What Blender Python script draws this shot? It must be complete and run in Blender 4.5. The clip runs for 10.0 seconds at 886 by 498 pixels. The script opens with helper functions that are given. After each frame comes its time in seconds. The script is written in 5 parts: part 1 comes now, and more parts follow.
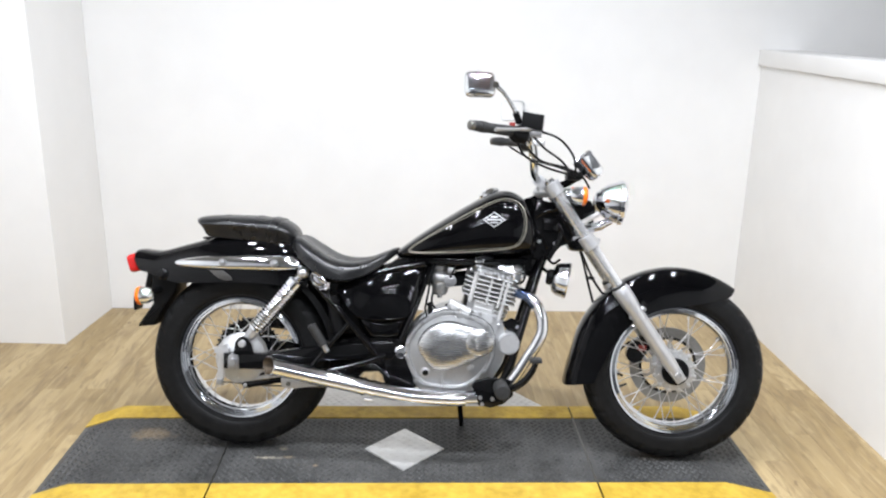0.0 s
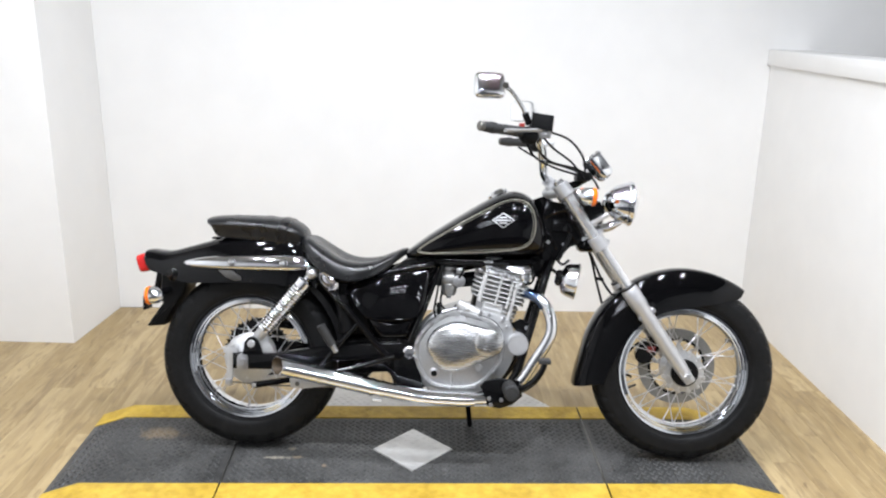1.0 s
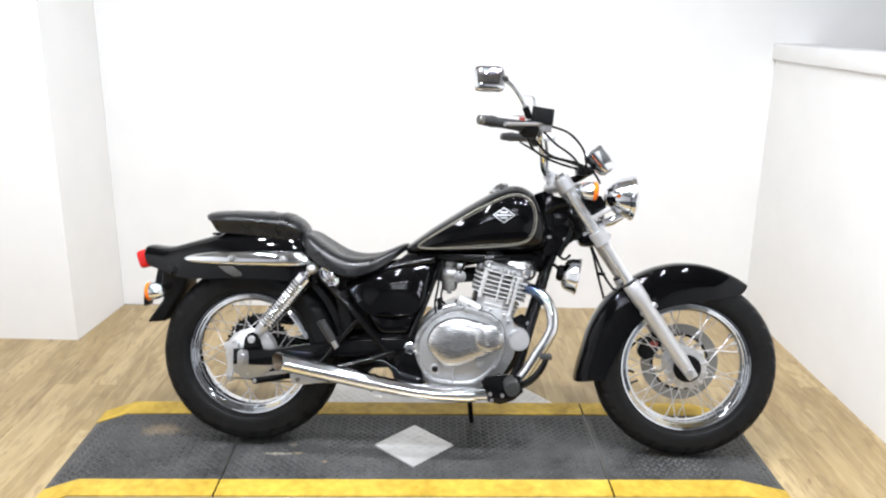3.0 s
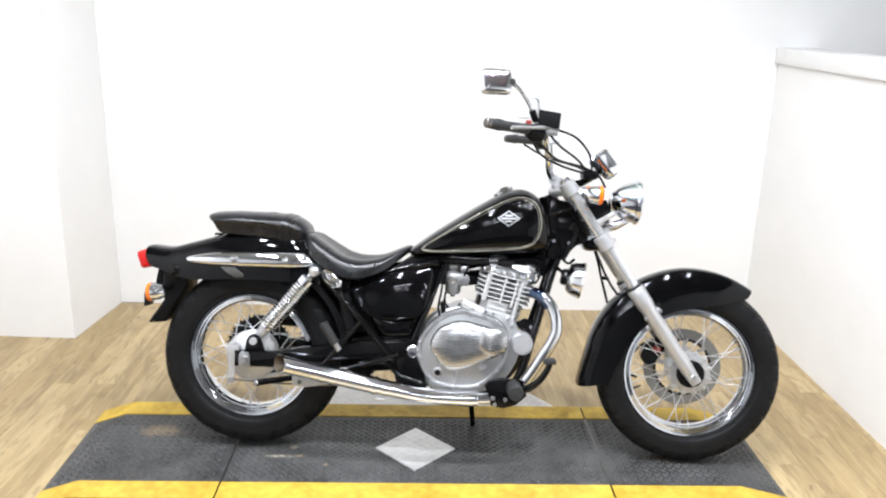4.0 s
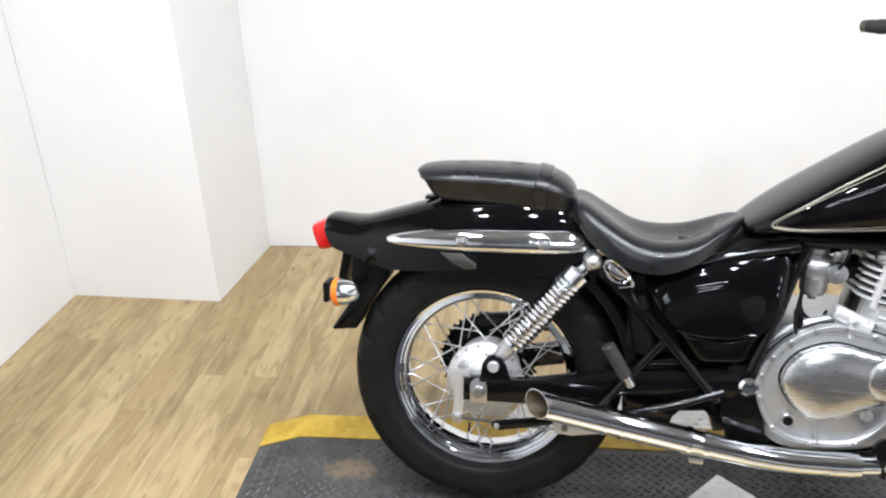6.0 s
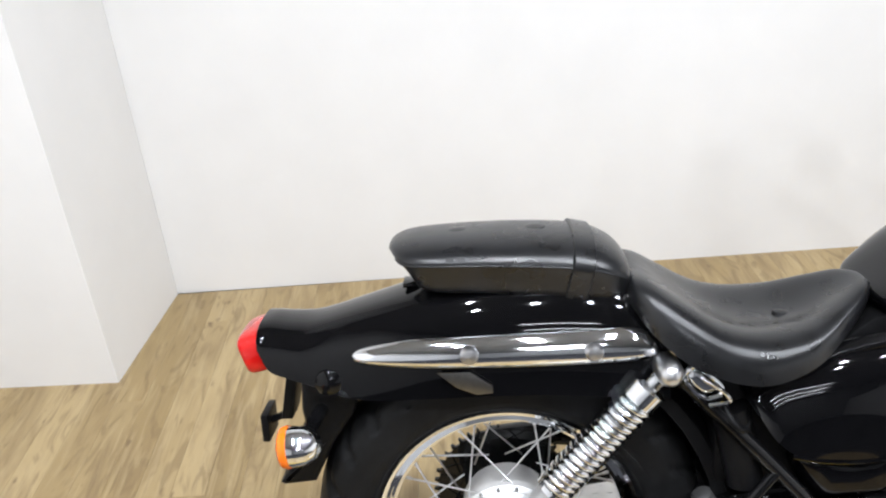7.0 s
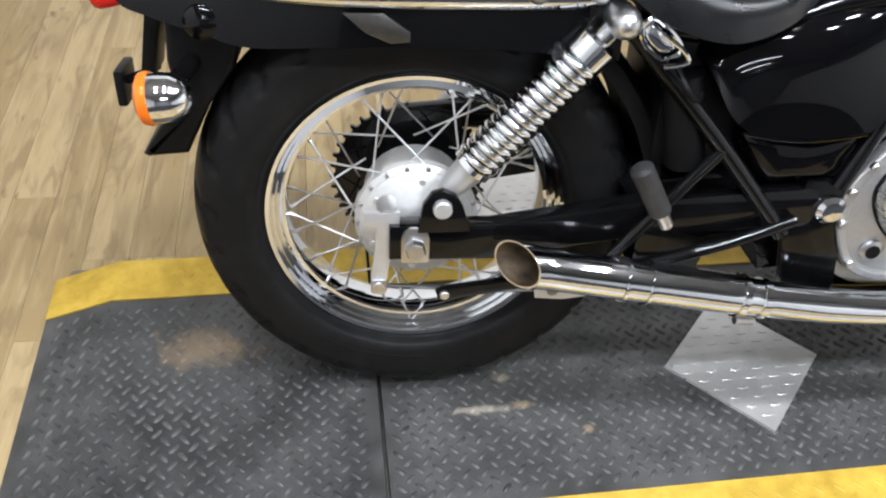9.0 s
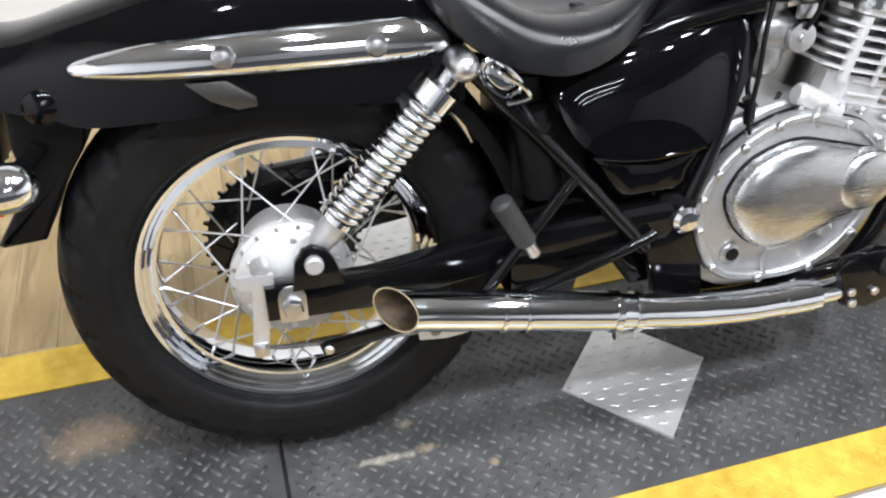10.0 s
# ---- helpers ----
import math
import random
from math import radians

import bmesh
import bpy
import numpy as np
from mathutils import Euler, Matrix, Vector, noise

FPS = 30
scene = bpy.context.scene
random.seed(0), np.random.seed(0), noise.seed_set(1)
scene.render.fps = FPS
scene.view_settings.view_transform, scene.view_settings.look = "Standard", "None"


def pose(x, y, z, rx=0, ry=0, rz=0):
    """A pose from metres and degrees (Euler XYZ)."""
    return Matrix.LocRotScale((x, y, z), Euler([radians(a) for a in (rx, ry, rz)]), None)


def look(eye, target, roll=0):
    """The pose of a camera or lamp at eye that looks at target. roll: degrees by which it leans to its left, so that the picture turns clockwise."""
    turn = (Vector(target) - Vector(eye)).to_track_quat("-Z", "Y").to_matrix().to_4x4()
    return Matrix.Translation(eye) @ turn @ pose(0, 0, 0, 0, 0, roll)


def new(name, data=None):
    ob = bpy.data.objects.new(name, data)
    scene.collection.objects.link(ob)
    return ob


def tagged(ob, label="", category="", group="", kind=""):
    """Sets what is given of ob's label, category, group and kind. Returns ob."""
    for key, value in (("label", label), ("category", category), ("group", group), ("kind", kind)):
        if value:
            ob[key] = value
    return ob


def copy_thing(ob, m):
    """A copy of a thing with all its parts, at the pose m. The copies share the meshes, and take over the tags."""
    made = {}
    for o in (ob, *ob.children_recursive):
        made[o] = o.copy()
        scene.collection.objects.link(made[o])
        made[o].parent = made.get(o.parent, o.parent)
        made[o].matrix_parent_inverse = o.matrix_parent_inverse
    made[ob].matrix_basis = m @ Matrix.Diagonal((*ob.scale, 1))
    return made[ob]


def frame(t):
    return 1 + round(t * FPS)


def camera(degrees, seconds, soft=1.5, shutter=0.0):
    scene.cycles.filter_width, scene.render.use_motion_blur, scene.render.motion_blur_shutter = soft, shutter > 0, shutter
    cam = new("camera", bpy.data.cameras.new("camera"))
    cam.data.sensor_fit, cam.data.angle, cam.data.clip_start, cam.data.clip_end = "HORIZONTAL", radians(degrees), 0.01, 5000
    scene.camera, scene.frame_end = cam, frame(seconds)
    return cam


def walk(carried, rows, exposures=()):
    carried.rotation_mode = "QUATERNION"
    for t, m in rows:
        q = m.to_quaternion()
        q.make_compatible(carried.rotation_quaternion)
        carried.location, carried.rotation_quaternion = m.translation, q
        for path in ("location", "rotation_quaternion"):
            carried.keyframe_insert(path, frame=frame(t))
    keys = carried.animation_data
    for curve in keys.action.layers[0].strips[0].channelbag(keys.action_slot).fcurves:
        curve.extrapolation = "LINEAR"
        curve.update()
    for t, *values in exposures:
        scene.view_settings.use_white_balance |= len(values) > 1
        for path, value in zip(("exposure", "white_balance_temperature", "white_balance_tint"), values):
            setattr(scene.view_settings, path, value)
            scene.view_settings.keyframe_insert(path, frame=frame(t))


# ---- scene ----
cam = camera(57.4, 10.0, soft=2.2)
PATH = [
    (0, (0.589, -2.565, 1.476), (0.663, -0.647, 0.917), 1.1),
    (0.5, (0.596, -2.562, 1.489), (0.654, -0.644, 0.924), 1.0),
    (1, (0.577, -2.562, 1.482), (0.638, -0.644, 0.919), 1.1),
    (1.5, (0.596, -2.556, 1.493), (0.642, -0.642, 0.918), 0.9),
    (2, (0.576, -2.56, 1.474), (0.635, -0.642, 0.912), 1.0),
    (2.5, (0.612, -2.557, 1.463), (0.65, -0.638, 0.9), 0.5),
    (4, (0.566, -2.534, 1.481), (0.625, -0.619, 0.908), 1.5),
    (4.2, (0.563, -2.507, 1.471), (0.614, -0.591, 0.900), 0.6),
    (4.5, (0.519, -2.429, 1.456), (0.501, -0.533, 0.821), -0.4),
    (4.8, (0.505, -2.264, 1.423), (0.378, -0.381, 0.764), 0.2),
    (5, (0.506, -2.138, 1.428), (0.267, -0.273, 0.749), -0.9),
    (5.2, (0.459, -2.013, 1.428), (0.169, -0.156, 0.742), -1.9),
    (5.5, (0.352, -1.846, 1.407), (-0.016, -0.012, 0.698), -3.8),
    (5.6, (0.31, -1.788, 1.402), (-0.056, 0.027, 0.645), -4.5),
    (5.7, (0.228, -1.729, 1.4), (-0.076, 0.08, 0.605), -3.4),
    (6.9, (-0.015, -0.979, 1.341), (-0.058, 0.785, 0.399), -3.6),
    (7, (-0.05, -0.935, 1.342), (-0.057, 0.825, 0.391), -4.25),
    (7.2, (-0.091, -0.862, 1.343), (0.008, 0.892, 0.387), -5.35),
    (7.5, (-0.096, -0.784, 1.311), (0.143, 0.95, 0.344), -2.0),
    (7.8, (-0.0915, -0.769, 1.2725), (0.137, 0.895, 0.1865), -0.2),
    (8, (-0.088, -0.774, 1.242), (0.148, 0.84, 0.085), 1.4),
    (8.2, (-0.087, -0.778, 1.203), (0.132, 0.781, -0.03), 2.3),
    (8.3, (-0.083, -0.782, 1.19), (0.128, 0.75, -0.078), 3.0),
    (8.5, (-0.084, -0.793, 1.162), (0.143, 0.69, -0.161), 3.6),
    (8.8, (-0.082, -0.821, 1.127), (0.164, 0.588, -0.271), 3.9),
    (9, (-0.092, -0.844, 1.113), (0.164, 0.541, -0.306), 4.3),
    (9.3, (-0.099, -0.842, 1.114), (0.165, 0.566, -0.281), 1.8),
    (9.5, (-0.098, -0.853, 1.113), (0.214, 0.583, -0.244), 1.1),
    (9.6, (-0.095, -0.848, 1.116), (0.276, 0.584, -0.229), 2.3),
    (9.8, (-0.084, -0.860, 1.106), (0.375, 0.570, -0.214), 3.6),
    (10, (-0.037, -0.862, 1.126), (0.425, 0.558, -0.205), 2.3),
]
EXPOSURES = [(0, -0.12), (1.0, -0.14), (2.0, -0.06), (2.7, 0.0), (4.0, 0.12), (5.0, 0.06), (5.7, 0.03), (7.0, -0.11), (7.7, -0.08), (8.5, -0.05), (9.0, -0.14), (9.4, -0.05), (10.0, 0.03)]
walk(cam, [(t, look(eye, target, roll)) for t, eye, target, roll in PATH], EXPOSURES)

# ---- light ----
world = bpy.data.worlds.new("showroom_world")
scene.world = world
world.use_nodes = True
world.node_tree.nodes["Background"].inputs[0].default_value = (0.9, 0.92, 1.0, 1)
world.node_tree.nodes["Background"].inputs[1].default_value = 0.05
SPOT_WATTS, TUBE_WATTS = 18.5, 22.0
LAMP_TINT = (0.934, 0.978, 1.063)

# ---- materials ----


def material(name, colour, rough=0.5, metal=0.0, coat=0.0, spread=0.08, size=40.0, bump=0.0, bump_size=200.0, rough_spread=0.08, stretch=(1, 1, 1), tint=None, shine=0.5):
    """A principled material with colour and gloss that vary at two scales, and fine relief."""
    m = bpy.data.materials.new(name)
    m.use_nodes = True
    nt = m.node_tree
    b = nt.nodes["Principled BSDF"]
    co = nt.nodes.new("ShaderNodeTexCoord")
    mp = nt.nodes.new("ShaderNodeMapping")
    mp.inputs["Scale"].default_value = stretch
    nt.links.new(co.outputs["Object"], mp.inputs["Vector"])
    big = nt.nodes.new("ShaderNodeTexNoise")
    big.inputs["Scale"].default_value = size * 0.2
    big.inputs["Detail"].default_value = 4
    fine = nt.nodes.new("ShaderNodeTexNoise")
    fine.inputs["Scale"].default_value = size
    fine.inputs["Detail"].default_value = 5
    for n in (big, fine):
        nt.links.new(mp.outputs["Vector"], n.inputs["Vector"])
    mixv = nt.nodes.new("ShaderNodeMix")
    mixv.inputs[0].default_value = 0.5
    nt.links.new(big.outputs["Fac"], mixv.inputs[2])
    nt.links.new(fine.outputs["Fac"], mixv.inputs[3])
    ramp = nt.nodes.new("ShaderNodeMapRange")
    ramp.inputs["From Min"].default_value, ramp.inputs["From Max"].default_value = 0.35, 0.65
    nt.links.new(mixv.outputs[0], ramp.inputs["Value"])
    mix = nt.nodes.new("ShaderNodeMix")
    mix.data_type = "RGBA"
    lo = [max(0.0, c * (1 - spread)) for c in colour]
    hi = [min(1.0, c * (1 + spread)) for c in (tint or colour)]
    mix.inputs[6].default_value, mix.inputs[7].default_value = (*lo, 1), (*hi, 1)
    nt.links.new(ramp.outputs["Result"], mix.inputs[0])
    nt.links.new(mix.outputs[2], b.inputs["Base Color"])
    rr = nt.nodes.new("ShaderNodeMapRange")
    rr.inputs["To Min"].default_value = max(0.0, rough * (1 - rough_spread))
    rr.inputs["To Max"].default_value = min(1.0, rough * (1 + rough_spread))
    nt.links.new(fine.outputs["Fac"], rr.inputs["Value"])
    nt.links.new(rr.outputs["Result"], b.inputs["Roughness"])
    b.inputs["Metallic"].default_value = metal
    b.inputs["Coat Weight"].default_value = coat
    b.inputs["Coat Roughness"].default_value = 0.03
    b.inputs["Specular IOR Level"].default_value = shine
    if bump:
        bn = nt.nodes.new("ShaderNodeTexNoise")
        bn.inputs["Scale"].default_value = bump_size
        bn.inputs["Detail"].default_value = 3
        nt.links.new(mp.outputs["Vector"], bn.inputs["Vector"])
        bp = nt.nodes.new("ShaderNodeBump")
        bp.inputs["Strength"].default_value = bump
        bp.inputs["Distance"].default_value = 0.002
        nt.links.new(bn.outputs["Fac"], bp.inputs["Height"])
        nt.links.new(bp.outputs["Normal"], b.inputs["Normal"])
    return m


PAINT = material("black_gloss_paint", (0.002, 0.002, 0.0024), 0.04, size=30, spread=0.2, shine=0.26)
FRAME_BLACK = material("black_frame_paint", (0.003, 0.003, 0.0033), 0.07, size=60, spread=0.3, shine=0.28)
PLASTIC = material("matt_black_plastic", (0.0045, 0.0045, 0.0048), 0.4, size=80, spread=0.3, bump=0.15, bump_size=900, shine=0.13)
CHROME = material("chrome", (0.80, 0.82, 0.85), 0.045, metal=1.0, size=60, spread=0.03, rough_spread=0.4)
TUBE_CHROME = material("hard_chromed_tube", (0.74, 0.745, 0.75), 0.24, metal=0.75, size=80, spread=0.04)
STEEL = material("zinc_steel", (0.6, 0.6, 0.61), 0.3, metal=1.0, size=120, spread=0.1, bump=0.05)
ALLOY = material("cast_alloy_silver", (0.52, 0.523, 0.525), 0.36, metal=0.85, size=120, spread=0.08, bump=0.2, bump_size=700)
FORK_SILVER = material("silver_painted_alloy", (0.53, 0.53, 0.535), 0.38, metal=0.6, size=90, spread=0.05, bump=0.05)
FIN_ALLOY = material("pale_cast_alloy", (0.59, 0.59, 0.585), 0.42, metal=0.55, size=120, spread=0.07, bump=0.15, bump_size=700)
POLISHED = material("brushed_polished_alloy", (0.56, 0.565, 0.57), 0.27, metal=1.0, size=60, spread=0.045, stretch=(0.25, 1, 2.5), rough_spread=0.2)
GRIP_RUBBER = material("grip_rubber", (0.024, 0.024, 0.024), 0.55, size=150, spread=0.3, bump=0.4, bump_size=500, shine=0.35)
VINYL = material("black_seat_vinyl", (0.0046, 0.0048, 0.0053), 0.29, size=25, spread=0.35, bump=0.012, bump_size=420, rough_spread=0.35, tint=(0.0082, 0.0085, 0.0095), shine=0.48)
STRIPE = material("silver_gold_pinstripe", (0.27, 0.255, 0.21), 0.3, metal=0.6, size=90)
BADGE = material("badge_silver", (0.55, 0.55, 0.56), 0.36, metal=0.9, size=200)
BLUED = material("heat_blued_chrome", (0.022, 0.055, 0.13), 0.10, metal=1.0, size=60, spread=0.3, tint=(0.12, 0.155, 0.23))
SOOT = material("sooty_pipe_bore", (0.022, 0.017, 0.011), 0.6, metal=0.3, size=60, spread=0.4, tint=(0.09, 0.06, 0.032))
DARK_METAL = material("dark_disc_steel", (0.20, 0.195, 0.185), 0.32, metal=1.0, size=100, spread=0.15)
DISC_STEEL = material("brake_disc_steel", (0.27, 0.265, 0.25), 0.38, metal=0.6, size=100, spread=0.15)
CARB_ZINC = material("cast_zinc_carburettor", (0.34, 0.34, 0.335), 0.35, metal=0.75, size=150, spread=0.2, bump=0.1)
RED_PAINT = material("red_bracket_paint", (0.22, 0.02, 0.014), 0.35, size=90)
MIRROR = material("mirror_glass", (0.9, 0.9, 0.9), 0.015, metal=1.0, size=20, spread=0.01)
WALL = material("white_wall_paint", (0.80, 0.79, 0.77), 0.75, size=6, spread=0.025, bump=0.08, bump_size=260)
HALL = material("grey_hall_paint", (0.28, 0.28, 0.278), 0.8, size=5, spread=0.05, bump=0.05)
CEILING = material("ceiling_board", (0.30, 0.295, 0.285), 0.85, size=20, spread=0.08, bump=0.2, bump_size=200)
YELLOW = material("yellow_rubber", (0.46, 0.292, 0.026), 0.5, size=35, spread=0.18, bump=0.15, bump_size=300, tint=(0.53, 0.355, 0.050), shine=0.35)
TREAD_STEEL = material("checker_plate_steel", (0.60, 0.595, 0.58), 0.32, metal=0.6, size=25, spread=0.12, bump=0.1, bump_size=300)
SKIRT_STEEL = material("tan_coated_plate", (0.30, 0.26, 0.20), 0.4, metal=0.4, size=25, spread=0.14)
HOUSING = material("white_lamp_housing", (0.75, 0.75, 0.74), 0.5, size=30, spread=0.03)
PANEL = material("charcoal_panel", (0.045, 0.045, 0.05), 0.4, size=30, spread=0.4)


def lens_material(name, colour):
    m = material(name, colour, 0.12, coat=0.3, size=90, spread=0.12, shine=0.3)
    b = m.node_tree.nodes["Principled BSDF"]
    b.inputs["Subsurface Weight"].default_value = 0.0
    b.inputs["Transmission Weight"].default_value = 0.0
    return m


RED_LENS = lens_material("red_lens", (0.55, 0.006, 0.005))
AMBER_LENS = lens_material("amber_lens", (0.85, 0.17, 0.01))
GLASS = lens_material("clear_lens_glass", (0.8, 0.82, 0.84))


def mat_material(m):
    """Adds tan scuffs and spills, and two near-black patches, to the black rubber."""
    nt = m.node_tree
    b = nt.nodes["Principled BSDF"]
    old = b.inputs["Base Color"].links[0].from_socket
    geo = nt.nodes.new("ShaderNodeTexCoord")
    # pale tan scuff where a mat was worn through
    def patch(cx, cy, rx, ry, colour, old, edge, top=0.6):
        mp = nt.nodes.new("ShaderNodeMapping")
        mp.vector_type = "POINT"
        mp.inputs["Location"].default_value = (-cx / rx, -cy / ry, 0)
        mp.inputs["Scale"].default_value = (1 / rx, 1 / ry, 0)
        nt.links.new(geo.outputs["Object"], mp.inputs["Vector"])
        wob = nt.nodes.new("ShaderNodeTexNoise")
        wob.inputs["Scale"].default_value = edge
        wob.inputs["Detail"].default_value = 6
        nt.links.new(geo.outputs["Object"], wob.inputs["Vector"])
        ln = nt.nodes.new("ShaderNodeVectorMath")
        ln.operation = "LENGTH"
        nt.links.new(mp.outputs["Vector"], ln.inputs[0])
        add = nt.nodes.new("ShaderNodeMath")
        add.operation = "MULTIPLY_ADD"
        add.inputs[1].default_value, add.inputs[2].default_value = 1.8, -0.9
        nt.links.new(wob.outputs["Fac"], add.inputs[0])
        sm = nt.nodes.new("ShaderNodeMath")
        nt.links.new(ln.outputs["Value"], sm.inputs[0])
        nt.links.new(add.outputs["Value"], sm.inputs[1])
        rg = nt.nodes.new("ShaderNodeMapRange")
        rg.inputs["From Min"].default_value, rg.inputs["From Max"].default_value = 1.0, 0.3
        rg.inputs["To Max"].default_value = top
        nt.links.new(sm.outputs["Value"], rg.inputs["Value"])
        mx = nt.nodes.new("ShaderNodeMix")
        mx.data_type = "RGBA"
        mx.inputs[7].default_value = (*colour, 1)
        nt.links.new(rg.outputs["Result"], mx.inputs[0])
        nt.links.new(old, mx.inputs[6])
        return mx.outputs[2]
    out = patch(-0.315, 0.005, 0.090, 0.046, (0.26, 0.19, 0.115), old, 35, 0.55)
    out = patch(0.115, -0.156, 0.060, 0.009, (0.40, 0.36, 0.29), out, 60, 0.6)
    out = patch(0.155, -0.098, 0.016, 0.012, (0.36, 0.31, 0.22), out, 70)
    out = patch(0.180, -0.153, 0.020, 0.010, (0.36, 0.28, 0.18), out, 70)
    out = patch(0.275, -0.205, 0.012, 0.009, (0.32, 0.24, 0.16), out, 70)
    # two near-black patches on the mat below the engine
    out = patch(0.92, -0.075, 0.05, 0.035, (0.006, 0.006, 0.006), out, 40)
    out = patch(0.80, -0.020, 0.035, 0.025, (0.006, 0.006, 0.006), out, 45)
    out = patch(1.42, -0.14, 0.09, 0.05, (0.15, 0.12, 0.08), out, 35, 0.35)
    nt.links.new(out, b.inputs["Base Color"])
    return m


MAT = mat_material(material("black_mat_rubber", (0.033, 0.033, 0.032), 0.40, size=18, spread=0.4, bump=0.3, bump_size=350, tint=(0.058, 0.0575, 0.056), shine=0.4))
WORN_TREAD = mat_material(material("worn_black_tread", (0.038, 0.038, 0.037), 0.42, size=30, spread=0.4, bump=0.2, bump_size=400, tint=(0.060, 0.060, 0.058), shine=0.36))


def wood_material():
    """Limed oak boards: each plank its own tone, long grain, brown drifts and small knots."""
    m = bpy.data.materials.new("limed_oak_plank")
    m.use_nodes = True
    nt = m.node_tree
    b = nt.nodes["Principled BSDF"]
    info = nt.nodes.new("ShaderNodeObjectInfo")
    co = nt.nodes.new("ShaderNodeTexCoord")
    off = nt.nodes.new("ShaderNodeVectorMath")
    off.operation = "MULTIPLY_ADD"
    comb = nt.nodes.new("ShaderNodeCombineXYZ")
    for k in range(3):
        nt.links.new(info.outputs["Random"], comb.inputs[k])
    off.inputs[1].default_value = (37, 61, 23)
    nt.links.new(comb.outputs["Vector"], off.inputs[0])
    nt.links.new(co.outputs["Object"], off.inputs[2])

    def grain(scale, stretch, detail, distortion=0.0):
        mp = nt.nodes.new("ShaderNodeMapping")
        mp.inputs["Scale"].default_value = stretch
        nt.links.new(off.outputs["Vector"], mp.inputs["Vector"])
        n = nt.nodes.new("ShaderNodeTexNoise")
        n.inputs["Scale"].default_value, n.inputs["Detail"].default_value = scale, detail
        n.inputs["Distortion"].default_value = distortion
        nt.links.new(mp.outputs["Vector"], n.inputs["Vector"])
        return n.outputs["Fac"]

    def blend(f, a, c, lo, hi, top=1.0):
        rg = nt.nodes.new("ShaderNodeMapRange")
        rg.inputs["From Min"].default_value, rg.inputs["From Max"].default_value = lo, hi
        rg.inputs["To Max"].default_value = top
        nt.links.new(f, rg.inputs["Value"])
        mx = nt.nodes.new("ShaderNodeMix")
        mx.data_type = "RGBA"
        nt.links.new(rg.outputs["Result"], mx.inputs[0])
        for v, k in ((a, 6), (c, 7)):
            if isinstance(v, tuple):
                mx.inputs[k].default_value = (*v, 1)
            else:
                nt.links.new(v, mx.inputs[k])
        return mx.outputs[2]

    base = blend(info.outputs["Random"], (0.315, 0.223, 0.101), (0.445, 0.333, 0.171), 0.0, 1.0)
    base = blend(grain(7, (1.9, 0.35, 1), 4, 1.2), base, (0.215, 0.145, 0.067), 0.48, 0.68, 0.65)
    base = blend(grain(14, (4.0, 0.3, 1), 5, 0.6), base, (0.47, 0.358, 0.194), 0.50, 0.68, 0.6)
    base = blend(grain(11, (1.7, 0.40, 1), 3, 2.0), base, (0.180, 0.120, 0.054), 0.54, 0.66, 0.5)
    base = blend(grain(90, (3.0, 0.12, 1), 4), base, (0.20, 0.137, 0.065), 0.54, 0.76, 0.35)
    base = blend(grain(16, (1.6, 0.7, 1), 2), base, (0.14, 0.088, 0.041), 0.69, 0.77, 0.75)
    nt.links.new(base, b.inputs["Base Color"])
    rg = nt.nodes.new("ShaderNodeMapRange")
    rg.inputs["To Min"].default_value, rg.inputs["To Max"].default_value = 0.28, 0.5
    f = grain(40, (2, 0.4, 1), 4)
    nt.links.new(f, rg.inputs["Value"])
    nt.links.new(rg.outputs["Result"], b.inputs["Roughness"])
    bp = nt.nodes.new("ShaderNodeBump")
    bp.inputs["Strength"].default_value, bp.inputs["Distance"].default_value = 0.15, 0.001
    nt.links.new(grain(120, (3, 0.1, 1), 3), bp.inputs["Height"])
    nt.links.new(bp.outputs["Normal"], b.inputs["Normal"])
    return m


WOOD = wood_material()


def glow_material(name, colour, strength):
    m = bpy.data.materials.new(name)
    m.use_nodes = True
    b = m.node_tree.nodes["Principled BSDF"]
    b.inputs["Base Color"].default_value = (0.9, 0.9, 0.9, 1)
    b.inputs["Emission Color"].default_value = (*colour, 1)
    b.inputs["Emission Strength"].default_value = strength
    return m


DIFFUSER = glow_material("lit_lamp_diffuser", LAMP_TINT, 12.0)

# ---- mesh helpers ----


def finish(name, bm, mat, angle=35.0):
    bmesh.ops.recalc_face_normals(bm, faces=bm.faces[:])
    me = bpy.data.meshes.new(name)
    bm.to_mesh(me)
    bm.free()
    me.materials.append(mat)
    for p in me.polygons:
        p.use_smooth = True
    me.set_sharp_from_angle(angle=radians(angle))
    return me


def part(name, bm, mat, parent=None, label="", angle=35.0):
    """Links a bmesh as one mesh object under a thing or under a part."""
    ob = new(name, finish(name, bm, mat, angle))
    ob.parent = parent
    if label:
        ob["label"] = label
    return ob


def thing(name, place, label, category, group="", kind="", turn=(0, 0, 0)):
    ob = new(name)
    ob.matrix_basis = pose(*place, *turn)
    ob.empty_display_size = 0.05
    return tagged(ob, label, category, group, kind)


def glide(keys, n):
    """n rows that run smoothly through the key rows."""
    k = np.array(keys, float)
    m = len(k) - 1
    out = []
    for u in np.linspace(0, m, n):
        i = min(int(u), m - 1)
        f = u - i
        p0, p1, p2, p3 = k[max(i - 1, 0)], k[i], k[i + 1], k[min(i + 2, m)]
        out.append(0.5 * (2 * p1 + (p2 - p0) * f + (2 * p0 - 5 * p1 + 4 * p2 - p3) * f * f + (3 * p1 - p0 - 3 * p2 + p3) * f ** 3))
    return np.array(out)


